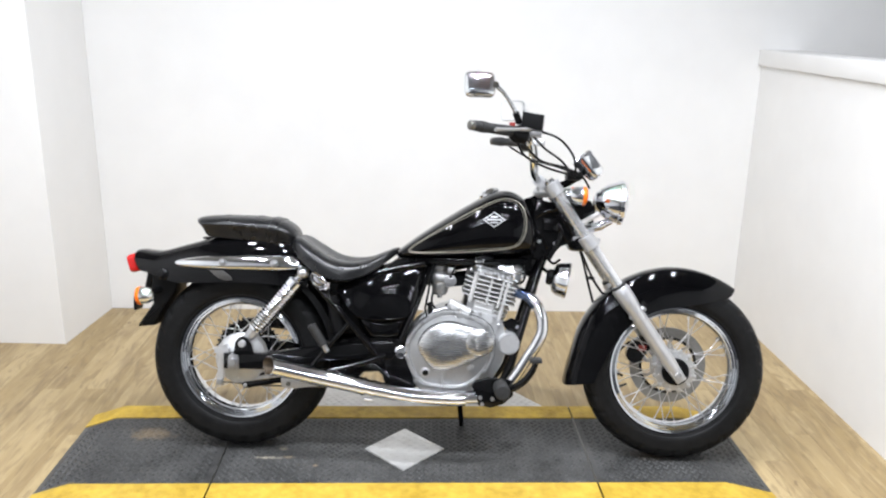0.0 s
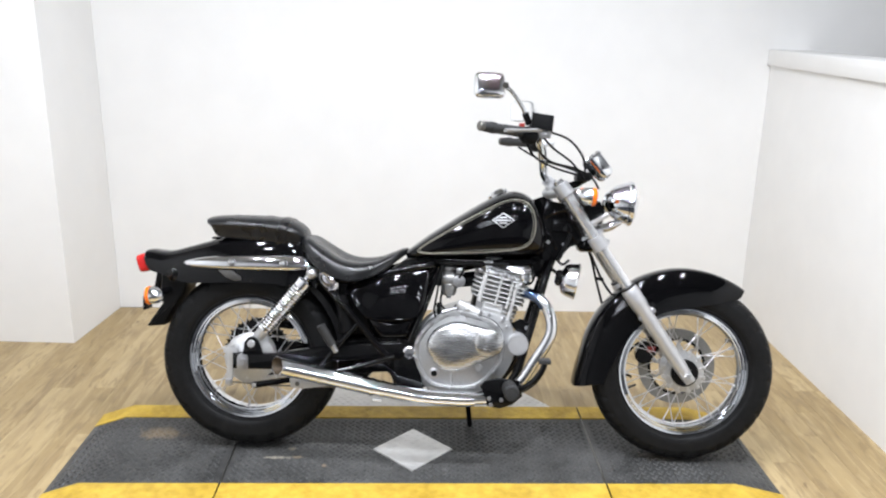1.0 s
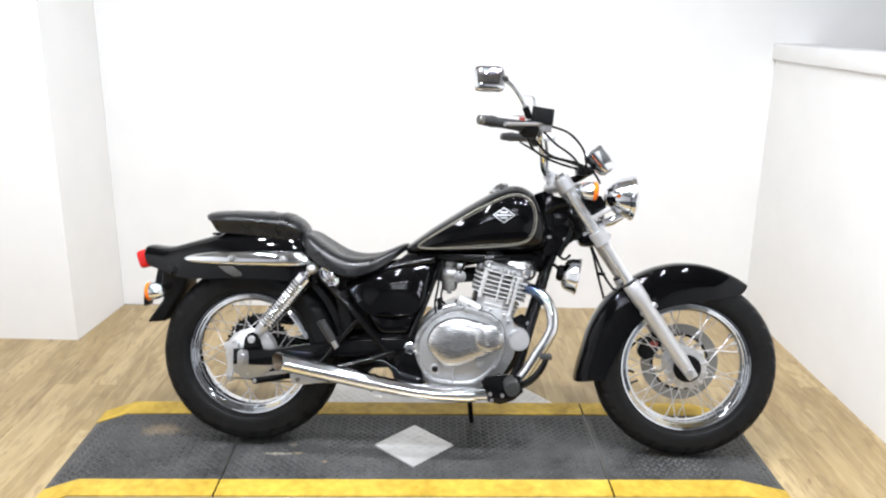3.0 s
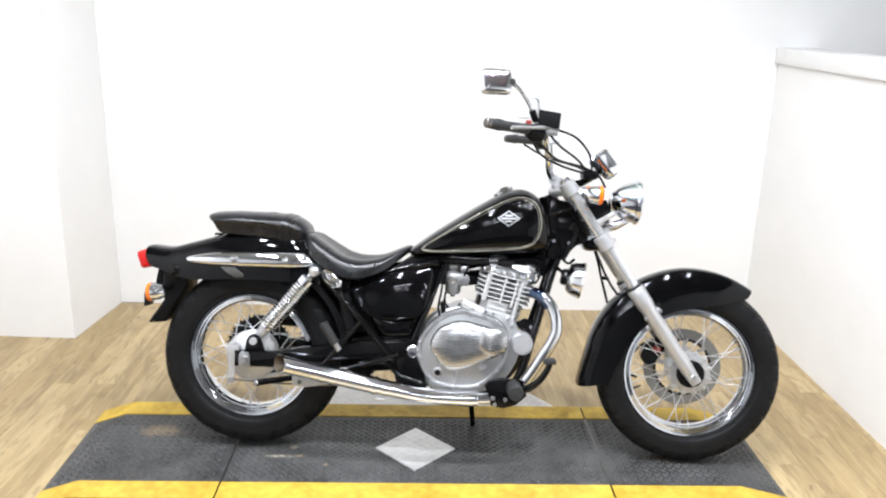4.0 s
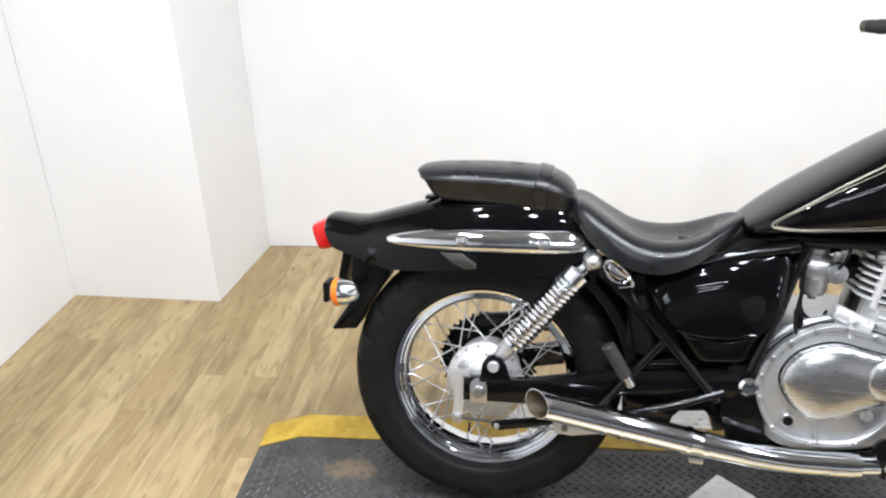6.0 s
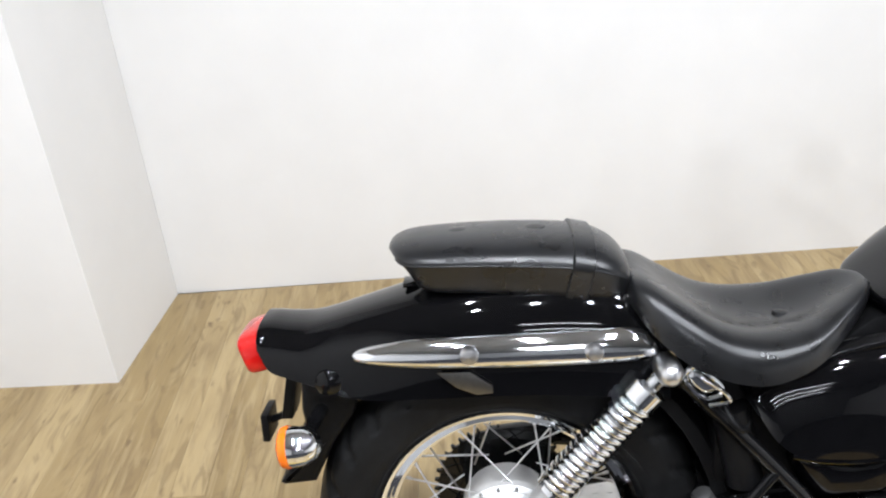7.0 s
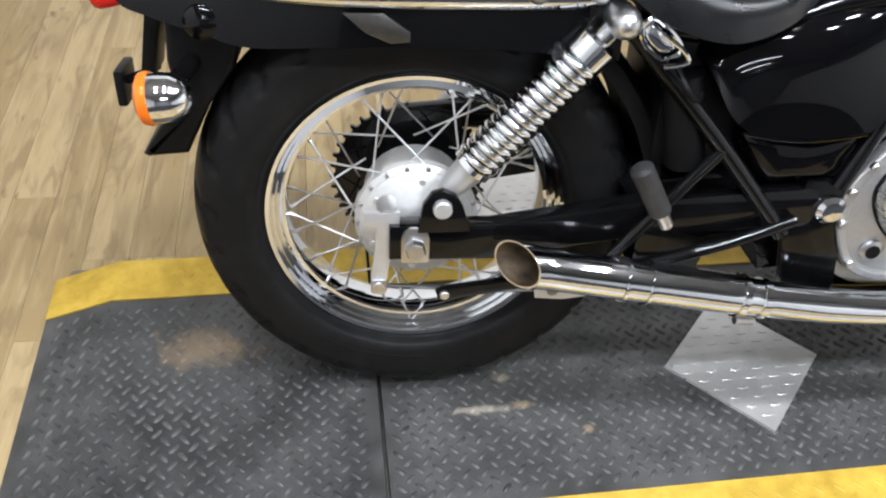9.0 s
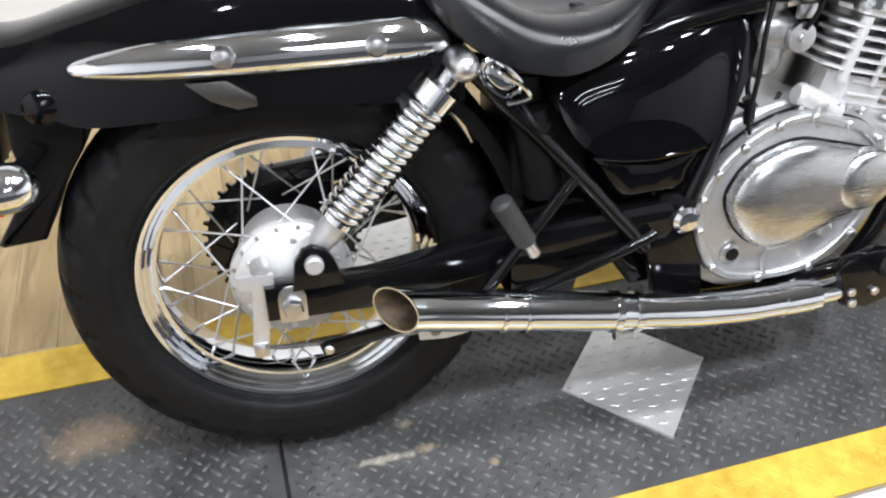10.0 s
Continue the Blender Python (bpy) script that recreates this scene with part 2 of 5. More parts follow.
def loft(rings, bm=None, caps=True, closed=True):
    bm = bm or bmesh.new()
    rows = [[bm.verts.new(tuple(p)) for p in r] for r in rings]
    n = len(rows[0])
    for a, b in zip(rows, rows[1:]):
        for i in range(n if closed else n - 1):
            j = (i + 1) % n
            bm.faces.new((a[i], a[j], b[j], b[i]))
    if caps and closed:
        bm.faces.new(rows[0][::-1])
        bm.faces.new(rows[-1])
    return bm


def oval(x, hw, top, bot, p=2.4, n=28, y=0.0):
    """A ring across the bike at x: a rounded box."""
    zc, h = (top + bot) / 2, (top - bot) / 2
    out = []
    for i in range(n):
        u = 2 * math.pi * i / n
        c, s = math.cos(u), math.sin(u)
        out.append((x, y + hw * math.copysign(abs(c) ** (2 / p), c), zc + h * math.copysign(abs(s) ** (2 / p), s)))
    return out


def tube(points, r, n=12, smooth=0, bm=None, caps=True, squash=1.0):
    """A round bar along points; r a number or one for each point."""
    pts = np.array(points, float)
    rs = np.full(len(pts), r, float) if np.isscalar(r) else np.array(r, float)
    if smooth:
        both = glide(np.column_stack([pts, rs]), smooth)
        pts, rs = both[:, :3], both[:, 3]
    rings = []
    side = None
    for i, p in enumerate(pts):
        d = Vector(pts[min(i + 1, len(pts) - 1)] - pts[max(i - 1, 0)]).normalized()
        if side is None:
            side = d.orthogonal().normalized()
        side = (side - d * side.dot(d)).normalized()
        up = d.cross(side)
        rings.append([Vector(p) + (side * math.cos(2 * math.pi * k / n) + up * math.sin(2 * math.pi * k / n) * squash) * rs[i] for k in range(n)])
    return loft(rings, bm, caps)


def lathe(profile, centre, axis, n=48, bm=None, closed=False):
    """Turns (radius, along) pairs about an axis through centre."""
    a = Vector(axis).normalized()
    u = a.orthogonal().normalized()
    v = a.cross(u)
    bm = bm or bmesh.new()
    c = Vector(centre)
    rows = []
    for r, h in profile:
        rows.append([bm.verts.new(c + a * h + (u * math.cos(2 * math.pi * k / n) + v * math.sin(2 * math.pi * k / n)) * max(r, 1e-5)) for k in range(n)])
    pairs = list(zip(rows, rows[1:])) + ([(rows[-1], rows[0])] if closed else [])
    for p, q in pairs:
        for k in range(n):
            j = (k + 1) % n
            bm.faces.new((p[k], p[j], q[j], q[k]))
    if not closed:
        for row in (rows[0], rows[-1]):
            bm.faces.new(row)
    return bm


def block(lo, hi, bevel=0.0, segments=2, bm=None):
    bm2 = bmesh.new()
    bmesh.ops.create_cube(bm2, size=1)
    for v in bm2.verts:
        v.co = Vector([(a + b) / 2 + c * (b - a) for a, b, c in zip(lo, hi, v.co)])
    if bevel:
        bmesh.ops.bevel(bm2, geom=bm2.edges[:], offset=bevel, segments=segments, affect="EDGES", profile=0.6)
    if bm is None:
        return bm2
    return join(bm, bm2)


def join(bm, other):
    me = bpy.data.meshes.new("join")
    other.to_mesh(me)
    other.free()
    bm.from_mesh(me)
    bpy.data.meshes.remove(me)
    return bm


def slab(outline, y0, y1, bevel=0.0, segments=2):
    """An outline in x and z, given thickness across the bike."""
    bm = bmesh.new()
    lo = [bm.verts.new((x, y0, z)) for x, z in outline]
    hi = [bm.verts.new((x, y1, z)) for x, z in outline]
    n = len(lo)
    for i in range(n):
        j = (i + 1) % n
        bm.faces.new((lo[i], lo[j], hi[j], hi[i]))
    a, b = bm.faces.new(lo[::-1]), bm.faces.new(hi)
    bmesh.ops.recalc_face_normals(bm, faces=bm.faces[:])
    if bevel:
        edges = [e for e in bm.edges if any(f in (a, b) for f in e.link_faces)]
        bmesh.ops.bevel(bm, geom=edges, offset=bevel, segments=segments, affect="EDGES", profile=0.6)
    return bm


def ring_of(outline, n):
    """n points round a closed outline, on a smooth line through its corners."""
    k = np.array(list(outline) + [outline[0]], float)
    big = np.vstack([k[-3:-1], k, k[1:3]])
    out = []
    m = len(outline)
    for u in np.linspace(0, m, n, endpoint=False):
        i = int(u)
        f = u - i
        p0, p1, p2, p3 = big[i + 1], big[i + 2], big[i + 3], big[i + 4]
        out.append(0.5 * (2 * p1 + (p2 - p0) * f + (2 * p0 - 5 * p1 + 4 * p2 - p3) * f * f + (3 * p1 - p0 - 3 * p2 + p3) * f ** 3))
    return np.array(out)


def pillow(outline, y0, depth, n=48, steps=7, flat=0.0, wall=0.0, smooth=True, middle=None):
    """A domed cover over an outline in x and z, which swells from y0 by depth (minus: to the right)."""
    o = ring_of(outline, n) if smooth else np.array(outline, float)
    c = np.array(middle) if middle else o.mean(axis=0)
    rings = [[(x, y0, z) for x, z in o]]
    if wall:
        rings.append([(x, y0 + wall, z) for x, z in o])
    for k in range(1, steps + 1):
        a = math.pi / 2 * k / steps
        s = flat + (1 - flat) * math.cos(a)
        if k == steps:
            s = max(flat, 0.02)
        rings.append([(c[0] + (x - c[0]) * s, y0 + wall + depth * math.sin(a), c[1] + (z - c[1]) * s) for x, z in o])
    return loft(rings)


def bolt(name, centre, axis, r, h, mat, parent, hexed=True):
    return part(name, lathe([(r, -0.002), (r, h * 0.8), (r * 0.85, h)], centre, axis, 6 if hexed else 16), mat, parent)

# ---- the room ----
BACK, LEFT, RIGHT, REAR, HIGH = 1.368, -1.545, 2.252, -6.5, 2.75


def wall(name, lo, hi, mat, label):
    ob = part(name, block(lo, hi), mat)
    return tagged(ob, label, "wall", kind="structure")


back = bmesh.new()
loft([[(LEFT - 0.15, 1.377, z), (3.6, 1.347, z), (3.6, BACK + 0.15, z), (LEFT - 0.15, BACK + 0.15, z)] for z in (0, HIGH)], back)
bmesh.ops.recalc_face_normals(back, faces=back.faces[:])
tagged(part("wall_back", back, WALL), "plain white painted wall behind the motorcycle", "wall", kind="structure")
wall("wall_left", (LEFT - 0.15, REAR, 0), (LEFT, BACK - 0.002, HIGH), WALL, "plain white painted side wall")
pillar = bmesh.new()
foot = [(LEFT + 0.002, 0.927), (-0.987, 0.903), (-0.942, 1.370), (LEFT + 0.002, 1.374)]
loft([[(x, y, z) for x, y in foot] for z in (0, HIGH - 0.002)], pillar)
bmesh.ops.recalc_face_normals(pillar, faces=pillar.faces[:])
tagged(part("wall_pillar", pillar, WALL), "white boxed-out pillar in the corner of the bay", "wall", kind="structure")
wall("wall_right_half", (RIGHT, REAR, 0), (RIGHT + 0.16, 1.354, 1.262), WALL, "white half-height partition wall with a cap")
wall("wall_right_far", (3.45, REAR, 0), (3.6, 1.346, HIGH), HALL, "grey wall beyond the half-height partition")
wall("wall_front", (LEFT - 0.15, REAR - 0.15, 0), (3.6, REAR, HIGH), HALL, "grey wall at the far end of the showroom")
tagged(part("trim_partition_cap", block((RIGHT - 0.018, REAR + 0.002, 1.264), (RIGHT + 0.178, 1.353, 1.338), 0.006), WALL), "white painted cap on the half-height partition", "trim", kind="structure")
tagged(part("ceiling", block((LEFT - 0.15, REAR - 0.15, HIGH), (3.6, BACK + 0.15, HIGH + 0.1)), CEILING), "greyish ceiling boards", "ceiling", kind="structure")


def ceiling_spot():
    lamp = thing("ceiling_spot", (0, 0, HIGH), "round white recessed ceiling spotlight, lit", "ceiling light", "spots over the bay")
    part("bezel", lathe([(0.052, -0.003), (0.075, -0.003), (0.08, -0.010), (0.074, -0.016), (0.056, -0.016), (0.052, -0.010)], (0, 0, 0), (0, 0, 1), 32, closed=True), HOUSING, lamp)
    part("diffuser", lathe([(0.0, -0.006), (0.052, -0.006), (0.052, -0.003), (0.0, -0.003)], (0, 0, 0), (0, 0, 1), 24), DIFFUSER, lamp)
    return lamp


def ceiling_tube():
    lamp = thing("ceiling_tube", (0, 0, HIGH), "long white fluorescent ceiling batten, lit", "ceiling light", "battens over the showroom")
    part("housing", block((-0.6, -0.05, -0.05), (0.6, 0.05, -0.001), 0.008), HOUSING, lamp)
    part("tube", tube([(-0.57, 0, -0.066), (0.57, 0, -0.066)], 0.013, 12), DIFFUSER, lamp)
    return lamp


SPOTS = [(x, y) for y in (-0.55, -1.35) for x in (-0.6, 0.02, 0.64, 1.26, 1.88)]
TUBES = [(0.3, -3.6), (0.3, -4.6), (0.3, -5.6)]
first = ceiling_spot()
first.location = (*SPOTS[0], HIGH)
for x, y in SPOTS[1:]:
    copy_thing(first, pose(x, y, HIGH))
first = ceiling_tube()
first.location = (*TUBES[0], HIGH)
for x, y in TUBES[1:]:
    copy_thing(first, pose(x, y, HIGH))
for x, y in SPOTS:
    d = bpy.data.lights.new("spot_lamp", "AREA")
    d.shape, d.size, d.energy, d.color = "DISK", 0.11, SPOT_WATTS, LAMP_TINT
    new("spot_lamp", d).matrix_basis = pose(x, y, HIGH - 0.018)
for x, y in TUBES:
    d = bpy.data.lights.new("tube_lamp", "AREA")
    d.shape, d.size, d.size_y, d.energy, d.color = "RECTANGLE", 1.14, 0.03, TUBE_WATTS, LAMP_TINT
    new("tube_lamp", d).matrix_basis = pose(x, y, HIGH - 0.082)

# wall panel
panel = thing("wall_panel", (LEFT + 0.001, -0.10, 0.13), "dark charcoal framed panel fixed low on the wall", "wall panel")
part("board", block((0, -0.285, 0.012), (0.02, 0.285, 0.588), 0.003), PANEL, panel)
for lo, hi in (((0, -0.3, 0), (0.03, 0.3, 0.014)), ((0, -0.3, 0.586), (0.03, 0.3, 0.6)), ((0, -0.3, 0.014), (0.03, -0.286, 0.586)), ((0, 0.286, 0.014), (0.03, 0.3, 0.586))):
    part("frame_rail", block(lo, hi, 0.002), STEEL, panel)

# ---- the display platform ----
DECK = 0.045
X0, X1, X2, X3, X4, X5 = -0.595, -0.478, -0.040, 1.184, 1.60, 1.757
YN, YNI, YFI, YF = -0.402, -0.313, 0.118, 0.209


def deck_height(x):
    return np.interp(x, [X0, X1, X4, X5], [0.006, DECK, DECK, 0.006])


platform = thing("display_platform", (0, 0, 0), "low black rubber display platform with yellow edges on the floor", "platform")


def deck_sheet(x0, x1, y0, y1, top, bottom=None):
    """A sheet that follows the deck and its ramped ends."""
    xs = [x for x in (X1, X4) if x0 < x < x1]
    bm = bmesh.new()
    rings = []
    for x in [x0, *xs, x1]:
        z = float(deck_height(x)) + top
        zb = 0.001 if bottom is None else z - bottom
        rings.append([(x, y0, z), (x, y1, z), (x, y1, zb), (x, y0, zb)])
    return loft(rings, bm)


def tread(x0, x1, y0, y1, pitch, length, width, height, lift, turns):
    """Raised lozenges in alternate directions over a rectangle."""
    verts, faces = [], []
    reach = int((x1 - x0 + y1 - y0) / pitch) + 2
    margin = length * 0.36
    for i in range(-reach, reach):
        for j in range(-reach, reach):
            cx, cy = (x0 + x1) / 2 + (i - j) * pitch * 0.7071, (y0 + y1) / 2 + (i + j) * pitch * 0.7071
            if not (x0 + margin < cx < x1 - margin and y0 + margin < cy < y1 - margin):
                continue
            a = radians(turns[(i + j) % 2])
            c, s = math.cos(a), math.sin(a)
            z = float(deck_height(cx)) + lift
            tilt = float(deck_height(cx + 0.01) - deck_height(cx - 0.01)) / 0.02
            k = len(verts)
            for u, v, h in ((-1, 0, 0), (-0.55, -1, 0), (0.55, -1, 0), (1, 0, 0), (0.55, 1, 0), (-0.55, 1, 0), (-0.55, 0, 1), (0.55, 0, 1)):
                dx, dy = u * length / 2 * c - v * width / 2 * s, u * length / 2 * s + v * width / 2 * c
                verts.append((cx + dx, cy + dy, z + h * height + tilt * dx - (0.001 if not h else 0)))
            faces += [[k + q for q in f] for f in ((0, 1, 6), (1, 2, 7, 6), (2, 3, 7), (3, 4, 7), (4, 5, 6, 7), (5, 0, 6))]
    me = bpy.data.meshes.new("tread")
    me.from_pydata(verts, [], faces)
    bm = bmesh.new()
    bm.from_mesh(me)
    bpy.data.meshes.remove(me)
    return bm

for a, b in ((X0, X2 - 0.003), (X2 + 0.003, X3 - 0.003), (X3 + 0.003, X5)):
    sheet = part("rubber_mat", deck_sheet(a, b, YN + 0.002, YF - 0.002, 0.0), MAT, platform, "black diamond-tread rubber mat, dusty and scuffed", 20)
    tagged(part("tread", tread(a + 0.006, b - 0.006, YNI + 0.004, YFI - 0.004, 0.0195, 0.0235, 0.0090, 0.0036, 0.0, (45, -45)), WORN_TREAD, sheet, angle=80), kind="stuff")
    for y0, y1 in ((YN, YNI), (YFI, YF)):
        strip = part("yellow_strip", deck_sheet(a, b, y0, y1, 0.003, 0.006), YELLOW, platform, "yellow rubber safety edging", 20)
        tagged(part("tread", tread(a + 0.006, b - 0.006, y0 + 0.004, y1 - 0.004, 0.0230, 0.0250, 0.0075, 0.0016, 0.003, (45, -45)), YELLOW, strip, angle=80), kind="stuff")
for x in (X2, X3):
    part("seam_strip", block((x - 0.0025, YN + 0.004, 0.002), (x + 0.0025, YF - 0.004, DECK - 0.003)), PLASTIC, platform)
    part("seam_rod", tube([(x, YNI, DECK - 0.001), (x, YFI, DECK - 0.001)], 0.0026, 8), DARK_METAL, platform)

# steel lozenge set into the middle mat
CX, CY, HALF = 0.5655, -0.103, 0.136
plate = bmesh.new()
outer = [(CX - HALF, CY), (CX, CY - HALF - 0.003), (CX + HALF, CY), (CX, CY + HALF + 0.003)]
lo = [plate.verts.new((x, y, DECK - 0.001)) for x, y in outer]
hi = [plate.verts.new((CX + (x - CX) * 0.985, CY + (y - CY) * 0.985, DECK + 0.0042)) for x, y in outer]
for i in range(4):
    plate.faces.new((lo[i], lo[(i + 1) % 4], hi[(i + 1) % 4], hi[i]))
plate.faces.new(hi)
lozenge = part("steel_plate", plate, TREAD_STEEL, platform, "bright checker-plate steel square set corner-on", 20)
studs = bmesh.new()
for i in range(-7, 8):
    for j in range(-14, 15):
        x, y = CX + i * 0.040 + (j % 2) * 0.020, CY + j * 0.0180
        if abs(x - CX) + abs(y - CY) < HALF - 0.016:
            r = [(x - 0.011, y), (x, y - 0.0028), (x + 0.011, y), (x, y + 0.0028)]
            low = [studs.verts.new((*p, DECK + 0.0038)) for p in r]
            top = [studs.verts.new((x - 0.005, y, DECK + 0.0056)), studs.verts.new((x + 0.005, y, DECK + 0.0056))]
            studs.faces.new((low[0], low[1], top[0]))
            studs.faces.new((low[1], top[1], top[0]))
            studs.faces.new((low[1], low[2], top[1]))
            studs.faces.new((low[2], low[3], top[1]))
            studs.faces.new((low[3], top[0], top[1]))
            studs.faces.new((low[3], low[0], top[0]))
tagged(part("tread", studs, TREAD_STEEL, lozenge, angle=80), kind="stuff")
for dx in (-1, 1):
    part("rivet", lathe([(0.0045, 0), (0.004, 0.0015), (0.0, 0.002)], (CX + dx * (HALF - 0.012), CY, DECK + 0.004), (0, 0, 1), 12), STEEL, lozenge)

# steel skirts along the long sides, and the tapered loading ramps
for y, away in ((YN, -1), (YF, 1)):
    skirt = bmesh.new()
    rings = []
    for x in (X0 + 0.02, X1, X4, X5 - 0.02):
        z = float(deck_height(x)) - 0.002
        rings.append([(x, y, z), (x, y + away * 0.004, z), (x, y + away * 0.030, 0.001), (x, y, 0.001)])
    part("steel_skirt", loft(rings, skirt), SKIRT_STEEL, platform, "tan checker-plate steel skirt", 20)
    ramp = bmesh.new()
    reach = 0.245
    top = [(0.047, y + away * 0.006, DECK - 0.004), (1.087, y + away * 0.006, DECK - 0.004), (0.975, y + away * reach, 0.004), (0.16, y + away * reach, 0.004)]
    hi = [ramp.verts.new((a, b, c + 0.003)) for a, b, c in top]
    lo = [ramp.verts.new((a, b, max(c - 0.004, 0.0005))) for a, b, c in top]
    for i in range(4):
        ramp.faces.new((lo[i], lo[(i + 1) % 4], hi[(i + 1) % 4], hi[i]))
    ramp.faces.new(hi)
    ramp.faces.new(lo[::-1])
    sheet = part("loading_ramp", ramp, TREAD_STEEL, platform, "bare checker-plate steel ramp flap", 20)
    dots = bmesh.new()
    for i in range(32):
        for j in range(8):
            f = (j + 0.6) / 8.4
            x, yy = 0.075 + i * 0.0318 + (j % 2) * 0.016, y + away * (0.012 + f * (reach - 0.02))
            if 0.06 + f * 0.11 < x < 1.07 - f * 0.11:
                z = DECK - 0.001 + (0.007 - DECK + 0.001) * f
                for u, v in ((1, 0),):
                    low = [dots.verts.new((x + a, yy + b, z)) for a, b in ((-0.012, 0), (0, -0.0035), (0.012, 0), (0, 0.0035))]
                    tip = dots.verts.new((x, yy, z + 0.0028))
                    for k in range(4):
                        dots.faces.new((low[k], low[(k + 1) % 4], tip))
    tagged(part("tread", dots, TREAD_STEEL, sheet, angle=80), kind="stuff")

# ---- the motorcycle (x ahead from the rear axle, y to its left, z up from the tyres' feet) ----
bike = thing("motorcycle", (0.010, -0.057, DECK), "black and chrome cruiser motorcycle leaning on its side stand", "motorcycle", turn=(-12.0, 0, -3.5))
REAR_HUB, FRONT_HUB = Vector((0.005, 0, 0.3070)), Vector((1.452, 0, 0.302))


def tyre_material(name, hub, outer):
    """Tyre rubber with a groove round each side of the tread."""
    m = material(name, (0.0080, 0.0080, 0.0082), 0.48, size=60, spread=0.3, shine=0.13)
    nt = m.node_tree
    b = nt.nodes["Principled BSDF"]
    co = nt.nodes.new("ShaderNodeTexCoord")
    sep = nt.nodes.new("ShaderNodeSeparateXYZ")
    nt.links.new(co.outputs["Object"], sep.inputs[0])

    def calc(op, a, c=None, d=None):
        n = nt.nodes.new("ShaderNodeMath")
        n.operation = op
        for k, v in enumerate((a, c, d)):
            if v is None:
                continue
            if isinstance(v, (int, float)):
                n.inputs[k].default_value = v
            else:
                nt.links.new(v, n.inputs[k])
        return n.outputs[0]
    dx, dz = calc("SUBTRACT", sep.outputs[0], hub.x), calc("SUBTRACT", sep.outputs[2], hub.z)
    radius = calc("SQRT", calc("ADD", calc("MULTIPLY", dx, dx), calc("MULTIPLY", dz, dz)))
    side = calc("ABSOLUTE", sep.outputs[1])
    rib = calc("LESS_THAN", calc("ABSOLUTE", calc("SUBTRACT", side, 0.014)), 0.003)
    cut = calc("MULTIPLY", rib, calc("GREATER_THAN", radius, outer - 0.03))
    bp = nt.nodes.new("ShaderNodeBump")
    bp.invert = True
    bp.inputs["Strength"].default_value, bp.inputs["Distance"].default_value = 1.0, 0.004
    nt.links.new(cut, bp.inputs["Height"])
    nt.links.new(bp.outputs["Normal"], b.inputs["Normal"])
    old = b.inputs["Base Color"].links[0].from_socket
    mx = nt.nodes.new("ShaderNodeMix")
    mx.data_type = "RGBA"
    mx.inputs[7].default_value = (0.004, 0.004, 0.004, 1)
    nt.links.new(cut, mx.inputs[0])
    nt.links.new(old, mx.inputs[6])
    nt.links.new(mx.outputs[2], b.inputs["Base Color"])
    return m


def wheel(name, hub, r_tyre, w_tyre, r_rim, w_rim, count, label):
    """A wire wheel: stepped chrome rim, tyre, hub and single spokes."""
    w = w_rim / 2
    edge = [(0.0, 0.0), (0.0030, -0.0030), (0.0080, -0.0020), (0.0100, 0.0045), (0.0145, 0.0035), (0.0165, 0.0105), (0.0210, 0.0095), (0.0232, 0.0175), (0.0278, 0.0180), (0.0308, 0.0290)]
    outline = [(r_rim - d, -w + a) for d, a in edge] + [(r_rim - 0.0315, 0)] + [(r_rim - d, w - a) for d, a in edge[::-1]]
    outline += [(r_rim - 0.004, w * 0.6), (r_rim - 0.018, 0), (r_rim - 0.004, -w * 0.6)]
    rim = part(name, lathe(outline, hub, (0, 1, 0), 96, closed=True), CHROME, bike, label, 25)
    h, t = w_tyre / 2, r_tyre - r_rim
    side = [(r_rim - 0.006, w - 0.006), (r_rim + 0.003, w + 0.002), (r_rim + 0.10 * t, h * 0.90), (r_rim + 0.22 * t, h * 0.975), (r_rim + 0.26 * t, h * 0.98), (r_rim + 0.28 * t, h * 0.992), (r_rim + 0.45 * t, h), (r_rim + 0.60 * t, h * 0.99), (r_rim + 0.72 * t, h * 0.93), (r_rim + 0.80 * t, h * 0.86), (r_rim + 0.90 * t, h * 0.64), (r_rim + 0.97 * t, h * 0.34), (r_tyre, 0)]
    fine = [tuple(q) for q in glide(side, 37)]
    prof = [(r, -y) for r, y in fine] + [(r, y) for r, y in fine[-2::-1]]
    n = count * 9
    bm = lathe(prof, hub, (0, 1, 0), n, closed=True)
    for v in bm.verts:
        d = Vector((v.co.x - hub.x, 0, v.co.z - hub.z))
        r, y = d.length, abs(v.co.y)
        if r > r_rim + 0.62 * t and y > 0.012:
            turn = (math.atan2(d.z, d.x) * math.copysign(1, v.co.y) + y * 3.0) * count / (2 * math.pi)
            if (turn + (0.5 if v.co.y > 0 else 0)) % 1.0 < 0.2:
                v.co -= d.normalized() * 0.005
                v.co.y *= 0.965
    part("tyre", bm, tyre_material("tyre_rubber_" + name, hub, r_tyre), rim, "black road tyre with slanted shoulder grooves", 60)
    return rim


